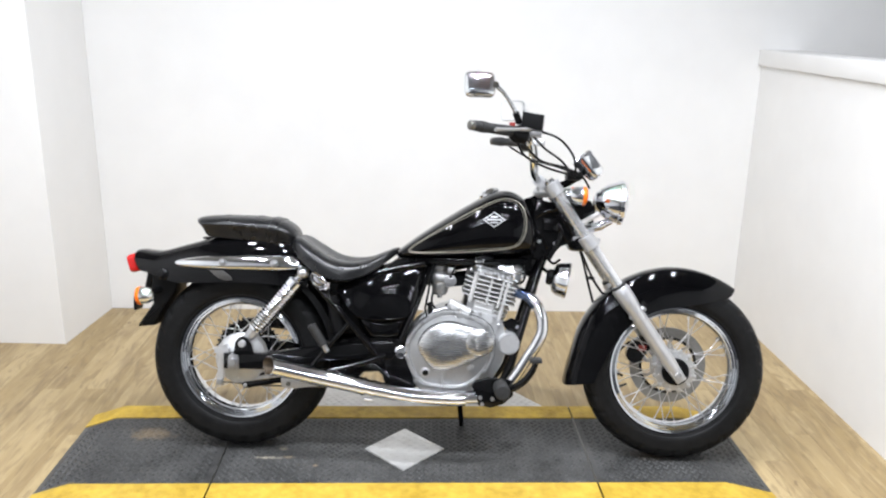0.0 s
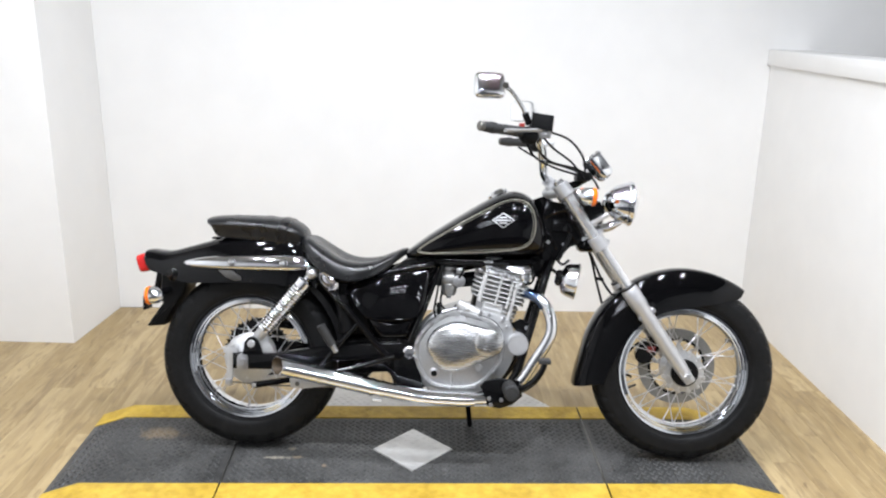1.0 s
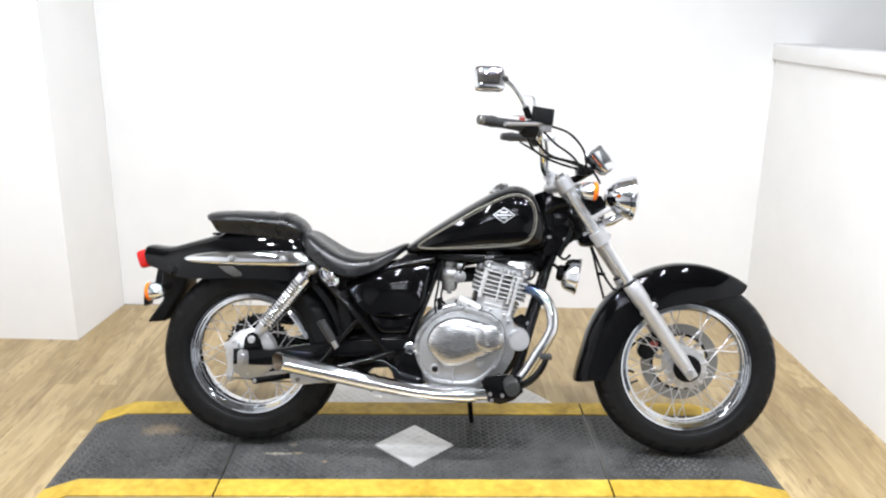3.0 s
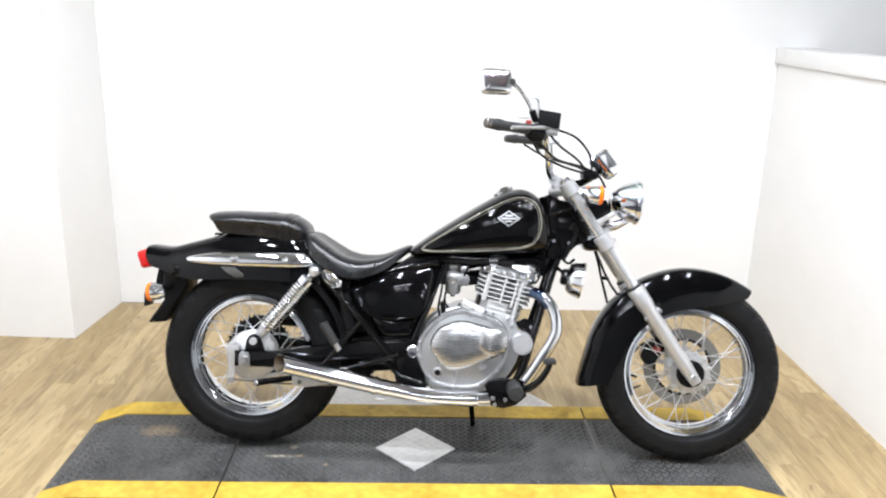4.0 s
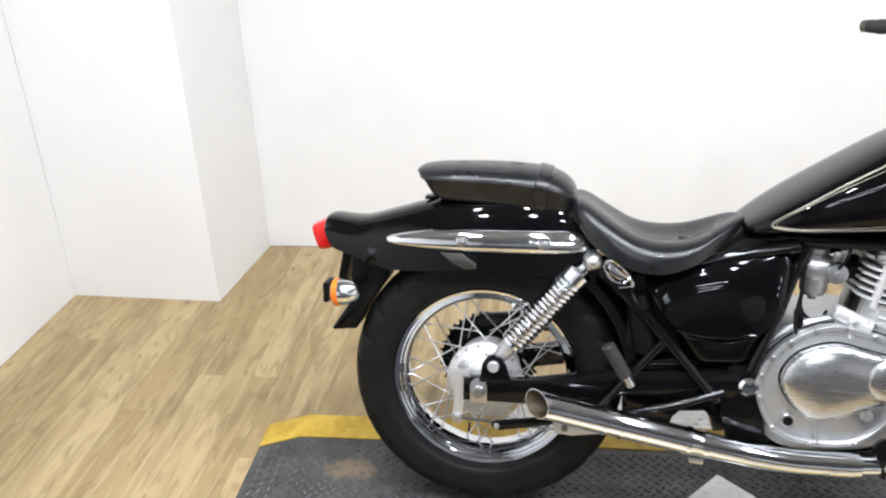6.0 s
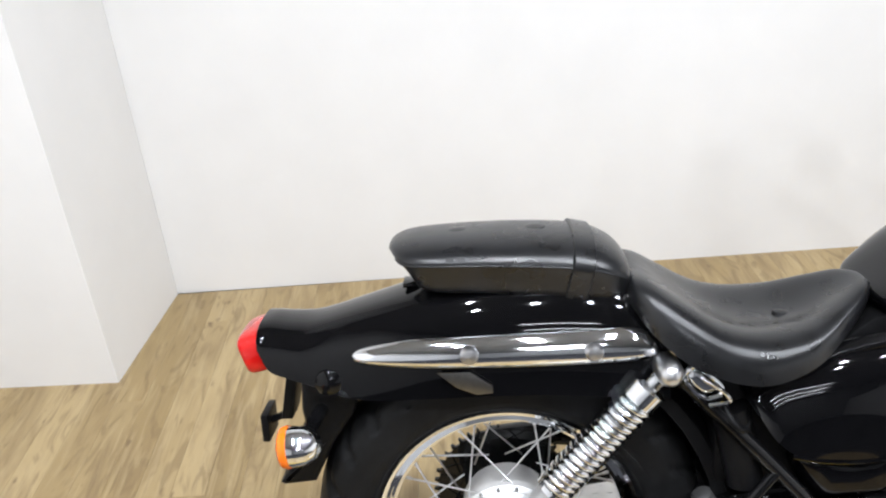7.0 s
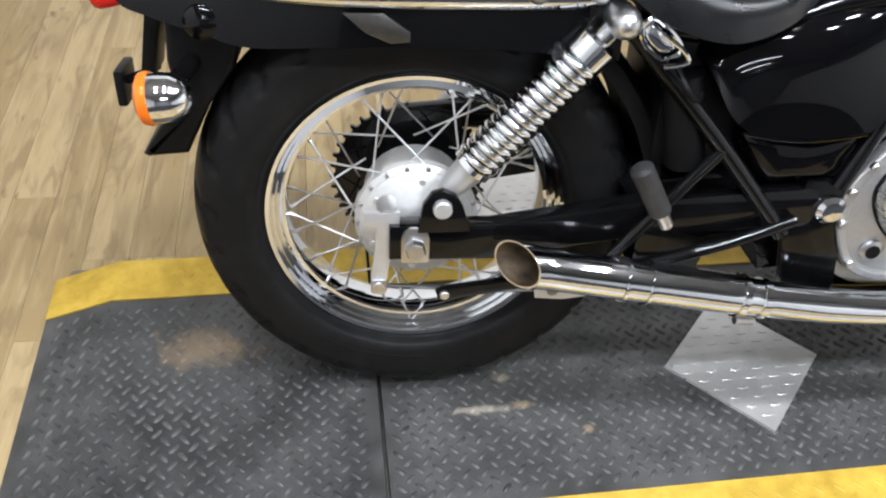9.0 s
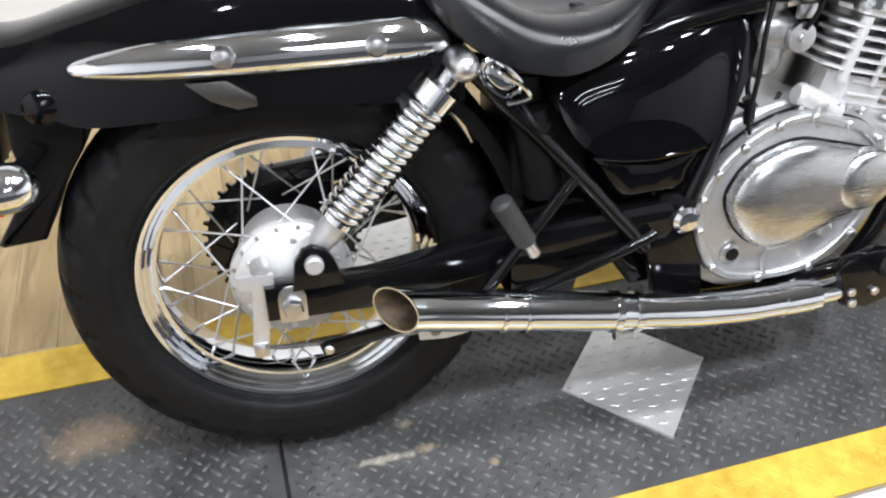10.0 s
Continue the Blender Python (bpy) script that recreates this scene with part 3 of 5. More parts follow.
def spokes(rim, hub, flange, y_flange, r_end, sets):
    """Nine spokes each way on each side, crossed, with nipples."""
    for sgn in (-1, 1):
        for lead in (-1, 1):
            a = 0.62 * lead
            p = Vector((flange, 0, 0))
            yf = sgn * (y_flange + 0.003 * lead)
            q = Vector((r_end * math.cos(a), sgn * 0.008, r_end * math.sin(a)))
            start = Vector((flange, yf, 0))
            mid = start.lerp(q, 0.90)
            bm = tube([start, mid], 0.0016, 8)
            tube([mid, q], 0.0027, 6, bm=bm)
            me = finish("spoke", bm, STEEL, 60)
            for k in range(sets):
                ob = new("spoke", me)
                ob.parent = rim
                turn = 360.0 / sets * k + (0 if lead > 0 else 180.0 / sets) + (90.0 / sets if sgn > 0 else 0)
                ob.matrix_basis = Matrix.Translation(hub) @ pose(0, 0, 0, 0, turn, 0)


rear = wheel("rear_wheel", REAR_HUB, 0.3025, 0.138, 0.2065, 0.094, 26, "chrome rear wheel with wire spokes")
front = wheel("front_wheel", FRONT_HUB, 0.302, 0.110, 0.2150, 0.072, 30, "chrome front wheel with wire spokes")
spokes(rear, REAR_HUB, 0.079, 0.048, 0.1785, 9)
spokes(front, FRONT_HUB, 0.056, 0.040, 0.189, 9)

# rear hub, drum brake and sprocket
part("hub_drum", lathe([(0.03, -0.060), (0.078, -0.060), (0.084, -0.054), (0.084, -0.040), (0.074, -0.036), (0.072, 0.030), (0.060, 0.045), (0.035, 0.068), (0.0, 0.068)], REAR_HUB, (0, 1, 0), 64), FIN_ALLOY, rear, "cast alloy brake drum hub")
part("brake_plate", lathe([(0.077, -0.056), (0.077, -0.062), (0.072, -0.066), (0.056, -0.072), (0.040, -0.082), (0.028, -0.086), (0.0, -0.086)], REAR_HUB, (0, 1, 0), 64), FIN_ALLOY, rear, "domed cast alloy brake plate")
for k in range(18):
    a = 2 * math.pi * k / 18
    part("spoke_head", lathe([(0.0035, 0), (0.003, -0.004), (0, -0.005)], REAR_HUB + Vector((0.0805 * math.cos(a), -0.057, 0.0805 * math.sin(a))), (0, 1, 0), 8), STEEL, rear)
teeth = []
for k in range(41):
    for f, r in ((0.0, 0.109), (0.3, 0.110), (0.42, 0.117), (0.58, 0.117), (0.7, 0.110)):
        a = 2 * math.pi * (k + f) / 41
        teeth.append((r * math.cos(a), REAR_HUB.z + r * math.sin(a)))
part("sprocket", slab(teeth, 0.070, 0.076), FRAME_BLACK, rear, "black toothed chain sprocket", 20)
part("brake_cam", lathe([(0.013, -0.075), (0.013, -0.108), (0.011, -0.112), (0, -0.112)], (-0.036, 0, 0.345), (0, 1, 0), 20), ALLOY, bike)
part("brake_arm", slab([(-0.066, 0.352), (-0.020, 0.352), (-0.020, 0.334), (-0.028, 0.330), (-0.031, 0.290), (-0.036, 0.248), (-0.058, 0.248), (-0.053, 0.290), (-0.050, 0.330), (-0.066, 0.334)], -0.113, -0.105, 0.002), FORK_SILVER, bike, "silver drum brake lever arm")
part("arm_head", block((-0.058, -0.117, 0.227), (-0.037, -0.101, 0.250), 0.004), STEEL, bike, "silver clevis of the drum brake arm")
part("arm_clevis", lathe([(0.008, -0.012), (0.008, 0.012)], (-0.047, -0.110, 0.239), (0, 1, 0), 16), STEEL, bike)
for k in range(6):
    a = radians(25 + 60 * k)
    bolt("plate_nut", REAR_HUB + Vector((0.066 * math.cos(a), -0.067, 0.066 * math.sin(a))), (0, -1, 0), 0.0050, 0.004, FIN_ALLOY, rear)
part("brake_rod", tube([(-0.047, -0.110, 0.239), (0.10, -0.118, 0.232), (0.30, -0.12, 0.235), (0.62, -0.13, 0.215)], 0.003, 8), DARK_METAL, bike)
part("torque_link", slab([(0.028, 0.238), (0.036, 0.244), (0.172, 0.266), (0.174, 0.248), (0.044, 0.223), (0.032, 0.226)], -0.128, -0.120, 0.002), FRAME_BLACK, bike, "black torque link below the swing arm")
bolt("heel_bolt", (0.184, -0.136, 0.245), (0, -1, 0), 0.0075, 0.005, DARK_METAL, bike, False)
bolt("link_bolt", (0.040, -0.128, 0.234), (0, -1, 0), 0.0065, 0.005, STEEL, bike, False)
part("heel_plate", slab([(0.158, 0.262), (0.215, 0.264), (0.300, 0.252), (0.302, 0.244), (0.200, 0.228), (0.162, 0.231)], -0.136, -0.131, 0.002), FORK_SILVER, bike, "silver bracket under the exhaust")

# swing arm and axle
for s in (-1, 1):
    part("swing_arm", slab([(-0.034, 0.336), (0.10, 0.337), (0.30, 0.372), (0.52, 0.388), (0.54, 0.36), (0.52, 0.330), (0.30, 0.318), (0.10, 0.284), (-0.034, 0.284)], s * 0.092, s * 0.120, 0.005), FRAME_BLACK, bike, "gloss black swing arm")
    part("adjuster_plate", slab([(-0.018, 0.320), (-0.015, 0.330), (-0.007, 0.336), (0.007, 0.336), (0.015, 0.330), (0.018, 0.320), (0.018, 0.284), (-0.018, 0.284)], s * 0.1205, s * 0.1255, 0.001), STEEL, bike)
    bolt("axle_nut", (0.0, s * 0.124, 0.3085), (0, s, 0), 0.014, 0.016, STEEL, bike)
    part("shock_lug", slab([(0.002, 0.334), (0.008, 0.375), (0.018, 0.390), (0.032, 0.395), (0.048, 0.388), (0.058, 0.372), (0.070, 0.336)], s * 0.121, s * 0.134, 0.003), FRAME_BLACK, bike)
    bolt("shock_bolt", (0.032, s * 0.134, 0.372), (0, s, 0), 0.012, 0.010, FORK_SILVER, bike, False)
part("axle", tube([(0, -0.135, 0.3075), (0, 0.135, 0.3075)], 0.008, 12), STEEL, bike)


def shock(s):
    """A chrome coil shock between its two eyes."""
    a, b = Vector((0.032, s * 0.106, 0.372)), Vector((0.226, s * 0.120, 0.606))
    d = b - a
    rod = part("shock_absorber", tube([a.lerp(b, 0.05), a.lerp(b, 0.96)], 0.013, 16), CHROME, bike, "chrome twin-shock absorber")
    part("lower_eye", lathe([(0.0165, -0.014), (0.0165, 0.014)], a, (0, 1, 0), 20), FORK_SILVER, rod)
    part("lower_clevis", tube([a.lerp(b, 0.02), a.lerp(b, 0.10), a.lerp(b, 0.20)], [0.014, 0.018, 0.021], 16), FORK_SILVER, rod, "silver lower shock body")
    part("upper_shroud", tube([a.lerp(b, 0.795), a.lerp(b, 0.805), a.lerp(b, 0.885), a.lerp(b, 0.90)], [0.024, 0.0265, 0.0265, 0.018], 24), CHROME, rod, "chrome upper shock cup")
    part("spring_seat", tube([a.lerp(b, 0.19), a.lerp(b, 0.215)], 0.027, 24), CHROME, rod)
    part("upper_eye", lathe([(0.0, -0.034), (0.007, -0.033), (0.013, -0.029), (0.017, -0.021), (0.0185, -0.012), (0.0185, 0.012), (0.017, 0.021), (0.013, 0.029), (0.007, 0.033), (0, 0.034)], b, (0, 1, 0), 28), STEEL, rod, "silver acorn nut")
    part("upper_neck", tube([a.lerp(b, 0.89), a.lerp(b, 0.985)], 0.013, 16), CHROME, rod)
    side = Vector((0, 1, 0))
    up = d.normalized().cross(side)
    pts = []
    turns = 16
    for k in range(turns * 14 + 1):
        f = k / (turns * 14)
        ang = 2 * math.pi * turns * f
        pts.append(a.lerp(b, 0.215 + 0.58 * f) + (side * math.cos(ang) + up * math.sin(ang)) * 0.0235)
    part("coil_spring", tube(pts, 0.0053, 7), CHROME, rod, "chrome coil spring", 80)


shock(-1)
shock(1)

# ---- rear fender, tail and lamps ----
FENDER = glide([(-0.349, 0.062, 0.660, 0.630), (-0.333, 0.069, 0.661, 0.600), (-0.305, 0.075, 0.658, 0.589), (-0.265, 0.082, 0.659, 0.578), (-0.200, 0.092, 0.677, 0.560), (-0.120, 0.100, 0.700, 0.562), (-0.03, 0.105, 0.722, 0.566), (0.07, 0.107, 0.730, 0.566), (0.16, 0.107, 0.722, 0.560), (0.235, 0.104, 0.690, 0.552)], 40)


def hood(x, hw, top, low, t):
    """A ring of an upturned trough: outside, then inside."""
    out = []
    for k in range(23):
        u = math.pi * k / 22
        c, s = math.cos(u), math.sin(u)
        out.append((x, hw * math.copysign(abs(c) ** (2 / 3.0), c), low + (top - low) * abs(s) ** (2 / 2.4)))
    inner = [(x, y * (1 - t / hw), low + (z - low) * (1 - t / (top - low))) for x, y, z in out]
    return out + inner[::-1]

part("rear_fender", loft([hood(x, w, a, b, 0.005) for x, w, a, b in FENDER]), PAINT, bike, "gloss black rear fender", 50)
TAIL, DOWN = Vector((-0.958, 0, -0.287)), Vector((0.287, 0, -0.958))
rings = []
for h, g in ((-0.003, 1.0), (0.010, 1.0), (0.024, 0.98), (0.030, 0.93), (0.033, 0.80), (0.034, 0.50)):
    ring = []
    for k in range(28):
        c, q = math.cos(2 * math.pi * k / 28), math.sin(2 * math.pi * k / 28)
        ring.append(Vector((-0.346, 0, 0.620)) + TAIL * h + DOWN * (0.032 * g * math.copysign(abs(q) ** 0.42, q)) + Vector((0, 0.055 * g * math.copysign(abs(c) ** 0.42, c), 0)))
    rings.append(ring)
part("tail_lamp", loft(rings), RED_LENS, bike, "red tail lamp lens", 50)
part("rear_mudguard", slab([(-0.290, 0.590), (-0.294, 0.530), (-0.288, 0.484), (-0.340, 0.409), (-0.334, 0.405), (-0.284, 0.410), (-0.250, 0.475), (-0.216, 0.522), (-0.204, 0.568)], -0.062, 0.062, 0.010, 3), PLASTIC, bike, "matt black rear mudguard extension", 45)
part("plate_bracket", slab([(-0.318, 0.585), (-0.300, 0.585), (-0.318, 0.500), (-0.335, 0.500)], -0.030, 0.030, 0.004), PLASTIC, bike)
part("plate_stay", tube([(-0.322, 0.010, 0.500), (-0.345, 0.012, 0.486), (-0.364, 0.014, 0.478)], 0.006, 8), PLASTIC, bike)
part("plate_holder", block((-0.374, -0.012, 0.452), (-0.362, 0.045, 0.498), 0.003), PLASTIC, bike, "empty black number plate holder")


def indicator(name, centre, facing, stalk):
    """A chrome bullet indicator with an amber lens."""
    body = part(name, lathe([(0.0, -0.032), (0.011, -0.030), (0.020, -0.023), (0.026, -0.011), (0.028, 0.004), (0.028, 0.014), (0.0, 0.014)], centre, facing, 32), CHROME, bike, "chrome bullet indicator with amber lens")
    part("lens", lathe([(0.029, 0.012), (0.030, 0.016), (0.028, 0.023), (0.022, 0.027), (0.0, 0.029)], centre, facing, 32), AMBER_LENS, body, "amber indicator lens")
    part("stalk", tube([centre, stalk], 0.011, 12), FRAME_BLACK, body)

for s in (-1, 1):
    indicator("rear_indicator", Vector((-0.279, s * 0.150, 0.523)), (-1, 0, -0.08), Vector((-0.262, s * 0.05, 0.532)))
    part("tail_cap", lathe([(0.021, 0), (0.020, s * 0.006), (0.014, s * 0.011), (0.0, s * 0.013)], (-0.243, s * 0.080, 0.585), (0, 1, 0), 24), PAINT, bike, "round gloss black reflector cap")
    # chrome spear on the fender's flank
    rings = []
    for x, z, h in glide([(-0.206, 0.6245, 0.004), (-0.196, 0.625, 0.009), (-0.165, 0.6265, 0.0145), (-0.110, 0.629, 0.0200), (-0.03, 0.631, 0.0225), (0.08, 0.633, 0.0235), (0.185, 0.634, 0.0225), (0.215, 0.630, 0.010), (0.222, 0.628, 0.002)], 32):
        i = np.interp(x, FENDER[:, 0], FENDER[:, 1])
        top, low = np.interp(x, FENDER[:, 0], FENDER[:, 2]), np.interp(x, FENDER[:, 0], FENDER[:, 3])
        ring = []
        for k in range(12):
            u = 2 * math.pi * k / 12
            zz = z + h * math.sin(u)
            f = min(max((zz - low) / (top - low), 0.0), 0.97)
            skin = i * (1 - f ** 2.4) ** (1 / 3.0)
            ring.append((x, s * (skin + 0.0115 * min(1, h / 0.012) * (math.cos(u) if math.cos(u) > 0 else 0.3 * math.cos(u))), zz))
        rings.append(ring)
    spear = part("fender_spear", loft(rings), CHROME, bike, "chrome spear trim on the fender", 60)
    for x in (-0.040, 0.129):
        part("trim_bolt", lathe([(0.0125, 0.0), (0.0125, 0.008), (0.009, 0.013), (0, 0.015)], (x, s * (0.112 if x > 0 else 0.109), 0.633), (0, s, 0), 20), STEEL, spear)
    part("fender_tab", slab([(-0.085, 0.606), (-0.040, 0.606), (-0.010, 0.585), (-0.010, 0.574), (-0.032, 0.572), (-0.060, 0.584)], s * 0.108, s * 0.112, 0.001), DARK_METAL, bike, "bare metal bracket tab below the trim")
    part("frame_cap", pillow([(0.252, 0.596), (0.264, 0.606), (0.292, 0.582), (0.298, 0.568), (0.280, 0.562), (0.260, 0.576)], s * 0.110, s * 0.010, 24, 4, 0.5), CHROME, bike, "chrome frame end cap")
    part("cap_rim", tube([(x, s * 0.120, z) for x, z in ring_of([(0.250, 0.597), (0.264, 0.608), (0.294, 0.584), (0.300, 0.568), (0.280, 0.560), (0.258, 0.576)], 24)] + [(0.250, s * 0.120, 0.597)], 0.0035, 8), CHROME, bike)
    part("helmet_hook", tube([(0.275, s * 0.124, 0.590), (0.300, s * 0.132, 0.574), (0.306, s * 0.132, 0.560), (0.280, s * 0.130, 0.554)], 0.003, 8, 12), CHROME, bike)

# ---- seats ----
SADDLE = glide([(0.178, 0.060, 0.713, 0.690), (0.190, 0.098, 0.721, 0.672), (0.215, 0.124, 0.716, 0.638), (0.258, 0.140, 0.690, 0.604), (0.312, 0.146, 0.659, 0.584), (0.365, 0.143, 0.648, 0.580), (0.425, 0.124, 0.653, 0.598), (0.475, 0.088, 0.672, 0.630), (0.508, 0.058, 0.685, 0.656), (0.526, 0.030, 0.687, 0.668)], 44)


def scoop(x, hw, top, low):
    """A saddle ring: dished on top, rolled edges, drawn in below."""
    dip = 0.019 * np.interp(x, [0.20, 0.27, 0.33, 0.44, 0.52], [0.2, 0.7, 1, 1, 0])
    out = []
    for k in range(41):
        u = math.pi * k / 40
        c, s = math.cos(u), math.sin(u)
        y = hw * math.copysign(abs(c) ** 0.55, c)
        bowl = 0.5 + 0.5 * math.cos(math.pi * min(1.0, abs(y) / (0.80 * hw)))
        out.append((x, y, low + (top - low) * (0.12 + 0.88 * s ** 0.50) - dip * bowl))
    for k in range(1, 8):
        u = math.pi * k / 8
        out.append((x, -hw * 0.93 * math.cos(u), low + (top - low) * 0.12 * (1 - math.sin(u))))
    return out


saddle = part("rider_seat", loft([scoop(*k) for k in SADDLE]), VINYL, bike, "worn black vinyl rider seat", 60)


def seat_seam(keys, f, inset, name, parent):
    """Piping along both flanks at a share f of the height."""
    for s in (-1, 1):
        pts = []
        for x, w, a, b in keys:
            z = b + (a - b) * f
            c = abs((2 * f - 1)) ** 2.6
            pts.append((x, s * (w * (1 - c) ** (1 / 2.6) * (1 - 0.10 * max(0, 1 - 2 * f)) + inset), z))
        part(name, tube(pts, 0.0022, 6), VINYL, parent, angle=80)


seat_seam(SADDLE[6:-4], 0.30, 0.0, "piping", saddle)
part("seat_button", lathe([(0.012, -0.004), (0.011, 0.000), (0.006, 0.002), (0, 0.0025)], (0.415, 0, 0.635), (0.1, 0, 1), 16), VINYL, saddle)
PILLION = glide([(-0.152, 0.030, 0.762, 0.742), (-0.147, 0.058, 0.770, 0.734), (-0.128, 0.078, 0.777, 0.718), (-0.088, 0.087, 0.781, 0.711), (-0.01, 0.091, 0.783, 0.706), (0.070, 0.093, 0.781, 0.699), (0.130, 0.092, 0.774, 0.690), (0.162, 0.087, 0.761, 0.684), (0.182, 0.072, 0.744, 0.682), (0.190, 0.048, 0.728, 0.686)], 40)

PAD = [(0.0, 1.0), (0.25, 0.992), (0.45, 0.968), (0.62, 0.925), (0.76, 0.865), (0.88, 0.785), (0.96, 0.695), (1.0, 0.610), (0.985, 0.575), (0.955, 0.50), (0.91, 0.34), (0.865, 0.18), (0.83, 0.06), (0.79, 0.0), (0.40, -0.02)]


def cushion(x, hw, top, low, grow=0.0):
    """A ring of the pillion pad: crowned top, full edge at the piping, skirt drawn in below."""
    back = min(1.0, max(0.0, (-0.08 - x) / 0.07))
    half = [(y * (hw + grow), low + (top - low) * f + grow * (1 if f > 0.6 else 0)) for y, f in PAD]
    ring = [(y, z) for y, z in half] + [(0.0, half[-1][1])] + [(-y, z) for y, z in half[:0:-1]]
    return [(x + 0.030 * back * (top - z) / (top - low), y, z) for y, z in ring]


pillion = part("pillion_seat", loft([cushion(*k) for k in PILLION]), VINYL, bike, "black vinyl pillion pad with a strap", 60)
band = []
for k, (g, d) in enumerate(((0.001, 0.0), (0.0045, 0.002), (0.0045, 0.030), (0.001, 0.032))):
    x = 0.112 + d
    w, a, b = (np.interp(x, PILLION[:, 0], PILLION[:, i]) for i in (1, 2, 3))
    band.append([(p - 0.20 * (0.786 - q), y, q) for p, y, q in [(x, y, z) for _, y, z in cushion(x, w, a, b, g)]])
part("seat_strap", loft(band, caps=False), VINYL, pillion, "black vinyl grab strap", 50)
for s in (-1, 1):
    part("piping", tube([(x + 0.030 * min(1.0, max(0.0, (-0.08 - x) / 0.07)) * 0.4, s * (w + 0.0004), b + (a - b) * 0.60) for x, w, a, b in PILLION[3:-9]], 0.0021, 6), VINYL, pillion, angle=80)
    for k in range(4):
        x = -0.066 + 0.016 * k
        part("embossed_bar", loft([[(x, s * y, z), (x + 0.010, s * y, z), (x + 0.010, s * (y - 0.003), z - 0.001), (x, s * (y - 0.003), z - 0.001)] for y, z in ((0.0880, 0.7565), (0.0845, 0.7640))]), VINYL, pillion)

for x in (-0.05, 0.060):
    part("seat_button", lathe([(0.017, -0.003), (0.015, 0.0005), (0.008, 0.002), (0, 0.0025)], (x, 0, 0.7815), (0, 0, 1), 16), VINYL, pillion)
part("seat_base_tab", block((-0.135, -0.018, 0.700), (-0.100, 0.018, 0.708), 0.003), FRAME_BLACK, bike)

# ---- tank ----
TANK = glide([(0.522, 0.050, 0.680, 0.660), (0.536, 0.086, 0.690, 0.655), (0.600, 0.118, 0.738, 0.656), (0.686, 0.132, 0.795, 0.658), (0.772, 0.138, 0.848, 0.660), (0.833, 0.137, 0.879, 0.661), (0.886, 0.140, 0.886, 0.664), (0.932, 0.132, 0.864, 0.670), (0.962, 0.112, 0.818, 0.676), (0.978, 0.082, 0.775, 0.690), (0.984, 0.045, 0.750, 0.705)], 48)
TANK_P = 2.9
tank = part("fuel_tank", loft([oval(x, w, a, b, TANK_P, 48) for x, w, a, b in TANK]), PAINT, bike, "gloss black teardrop fuel tank with pinstripe", 70)


def tank_skin(x, z):
    w, a, b = (np.interp(x, TANK[:, 0], TANK[:, i]) for i in (1, 2, 3))
    zc, h = (a + b) / 2, (a - b) / 2
    f = min(abs((z - zc) / h), 0.985)
    return w * (1 - f ** TANK_P) ** (1 / TANK_P)


LINE = ring_of([(0.566, 0.690), (0.633, 0.737), (0.736, 0.800), (0.827, 0.848), (0.880, 0.860), (0.922, 0.840), (0.939, 0.790), (0.930, 0.735), (0.893, 0.704), (0.790, 0.690), (0.660, 0.682), (0.590, 0.680)], 110)
for s in (-1, 1):
    for grow, r in ((0.0, 0.0022), (0.007, 0.0008)):
        c = LINE.mean(axis=0)
        pts = []
        for p in LINE:
            d = (c - p) / np.linalg.norm(c - p)
            x, z = p + d * grow
            pts.append((x, s * (tank_skin(x, z) + 0.0004), z))
        bm = bmesh.new()
        part("pinstripe", tube(pts + [pts[0]], r, 6, bm=bm, caps=False), STRIPE, tank, "silver-gold pinstripe", 80)
    # badge: a plain winged lozenge, drawn as bars
    def badge_piece(shape, lift):
        bm = bmesh.new()
        ring = [(x, s * (tank_skin(x, z) + lift), z) for x, z in shape]
        base = [(x, s * (tank_skin(x, z) - 0.002), z) for x, z in shape]
        return loft([base, ring], bm)
    bx, bz = 0.836, 0.793
    diamond = [(-0.036, 0.0), (-0.018, 0.013), (0.0, 0.025), (0.018, 0.014), (0.036, 0.001), (0.018, -0.012), (0.0, -0.025), (-0.018, -0.013)]
    bm = bmesh.new()
    band = [[(bx + u * g, s * (tank_skin(bx + u * g, bz + v * g) + lift), bz + v * g) for u, v in diamond] for g, lift in ((1.0, -0.001), (0.99, 0.0022), (0.84, 0.0022), (0.83, -0.001))]
    badge = part("tank_badge", loft(band, bm, caps=False), BADGE, tank, "dull silver lozenge emblem with bars", 20)
    for v, w in ((0.009, 0.012), (0.000, 0.024), (-0.009, 0.012)):
        part("emblem_bar", badge_piece([(bx - w, bz + v + 0.0026), (bx + w, bz + v + 0.0034), (bx + w, bz + v - 0.0018), (bx - w, bz + v - 0.0026)], 0.0022), BADGE, badge, angle=20)
part("filler_cap", lathe([(0.036, 0.0), (0.036, 0.006), (0.030, 0.012), (0.022, 0.013), (0.020, 0.017), (0.010, 0.019), (0, 0.019)], (0.822, 0, 0.872), (-0.40, 0, 0.9), 36), CHROME, tank, "chrome filler cap")
part("tank_rail", tube([(0.56, -0.070, 0.652), (0.70, -0.092, 0.648), (0.86, -0.10, 0.650)], 0.006, 10, 12), PLASTIC, bike)
part("tank_seam", slab([(0.575, 0.662), (0.76, 0.662), (0.93, 0.668), (0.955, 0.660), (0.93, 0.646), (0.76, 0.638), (0.60, 0.642)], -0.088, 0.088, 0.004), PAINT, bike, "black welded seam under the tank")

# ---- frame ----
def rod(name, pts, r, mat=FRAME_BLACK, label="", smooth=0, n=12):
    return part(name, tube(pts, r, n, smooth), mat, bike, label)


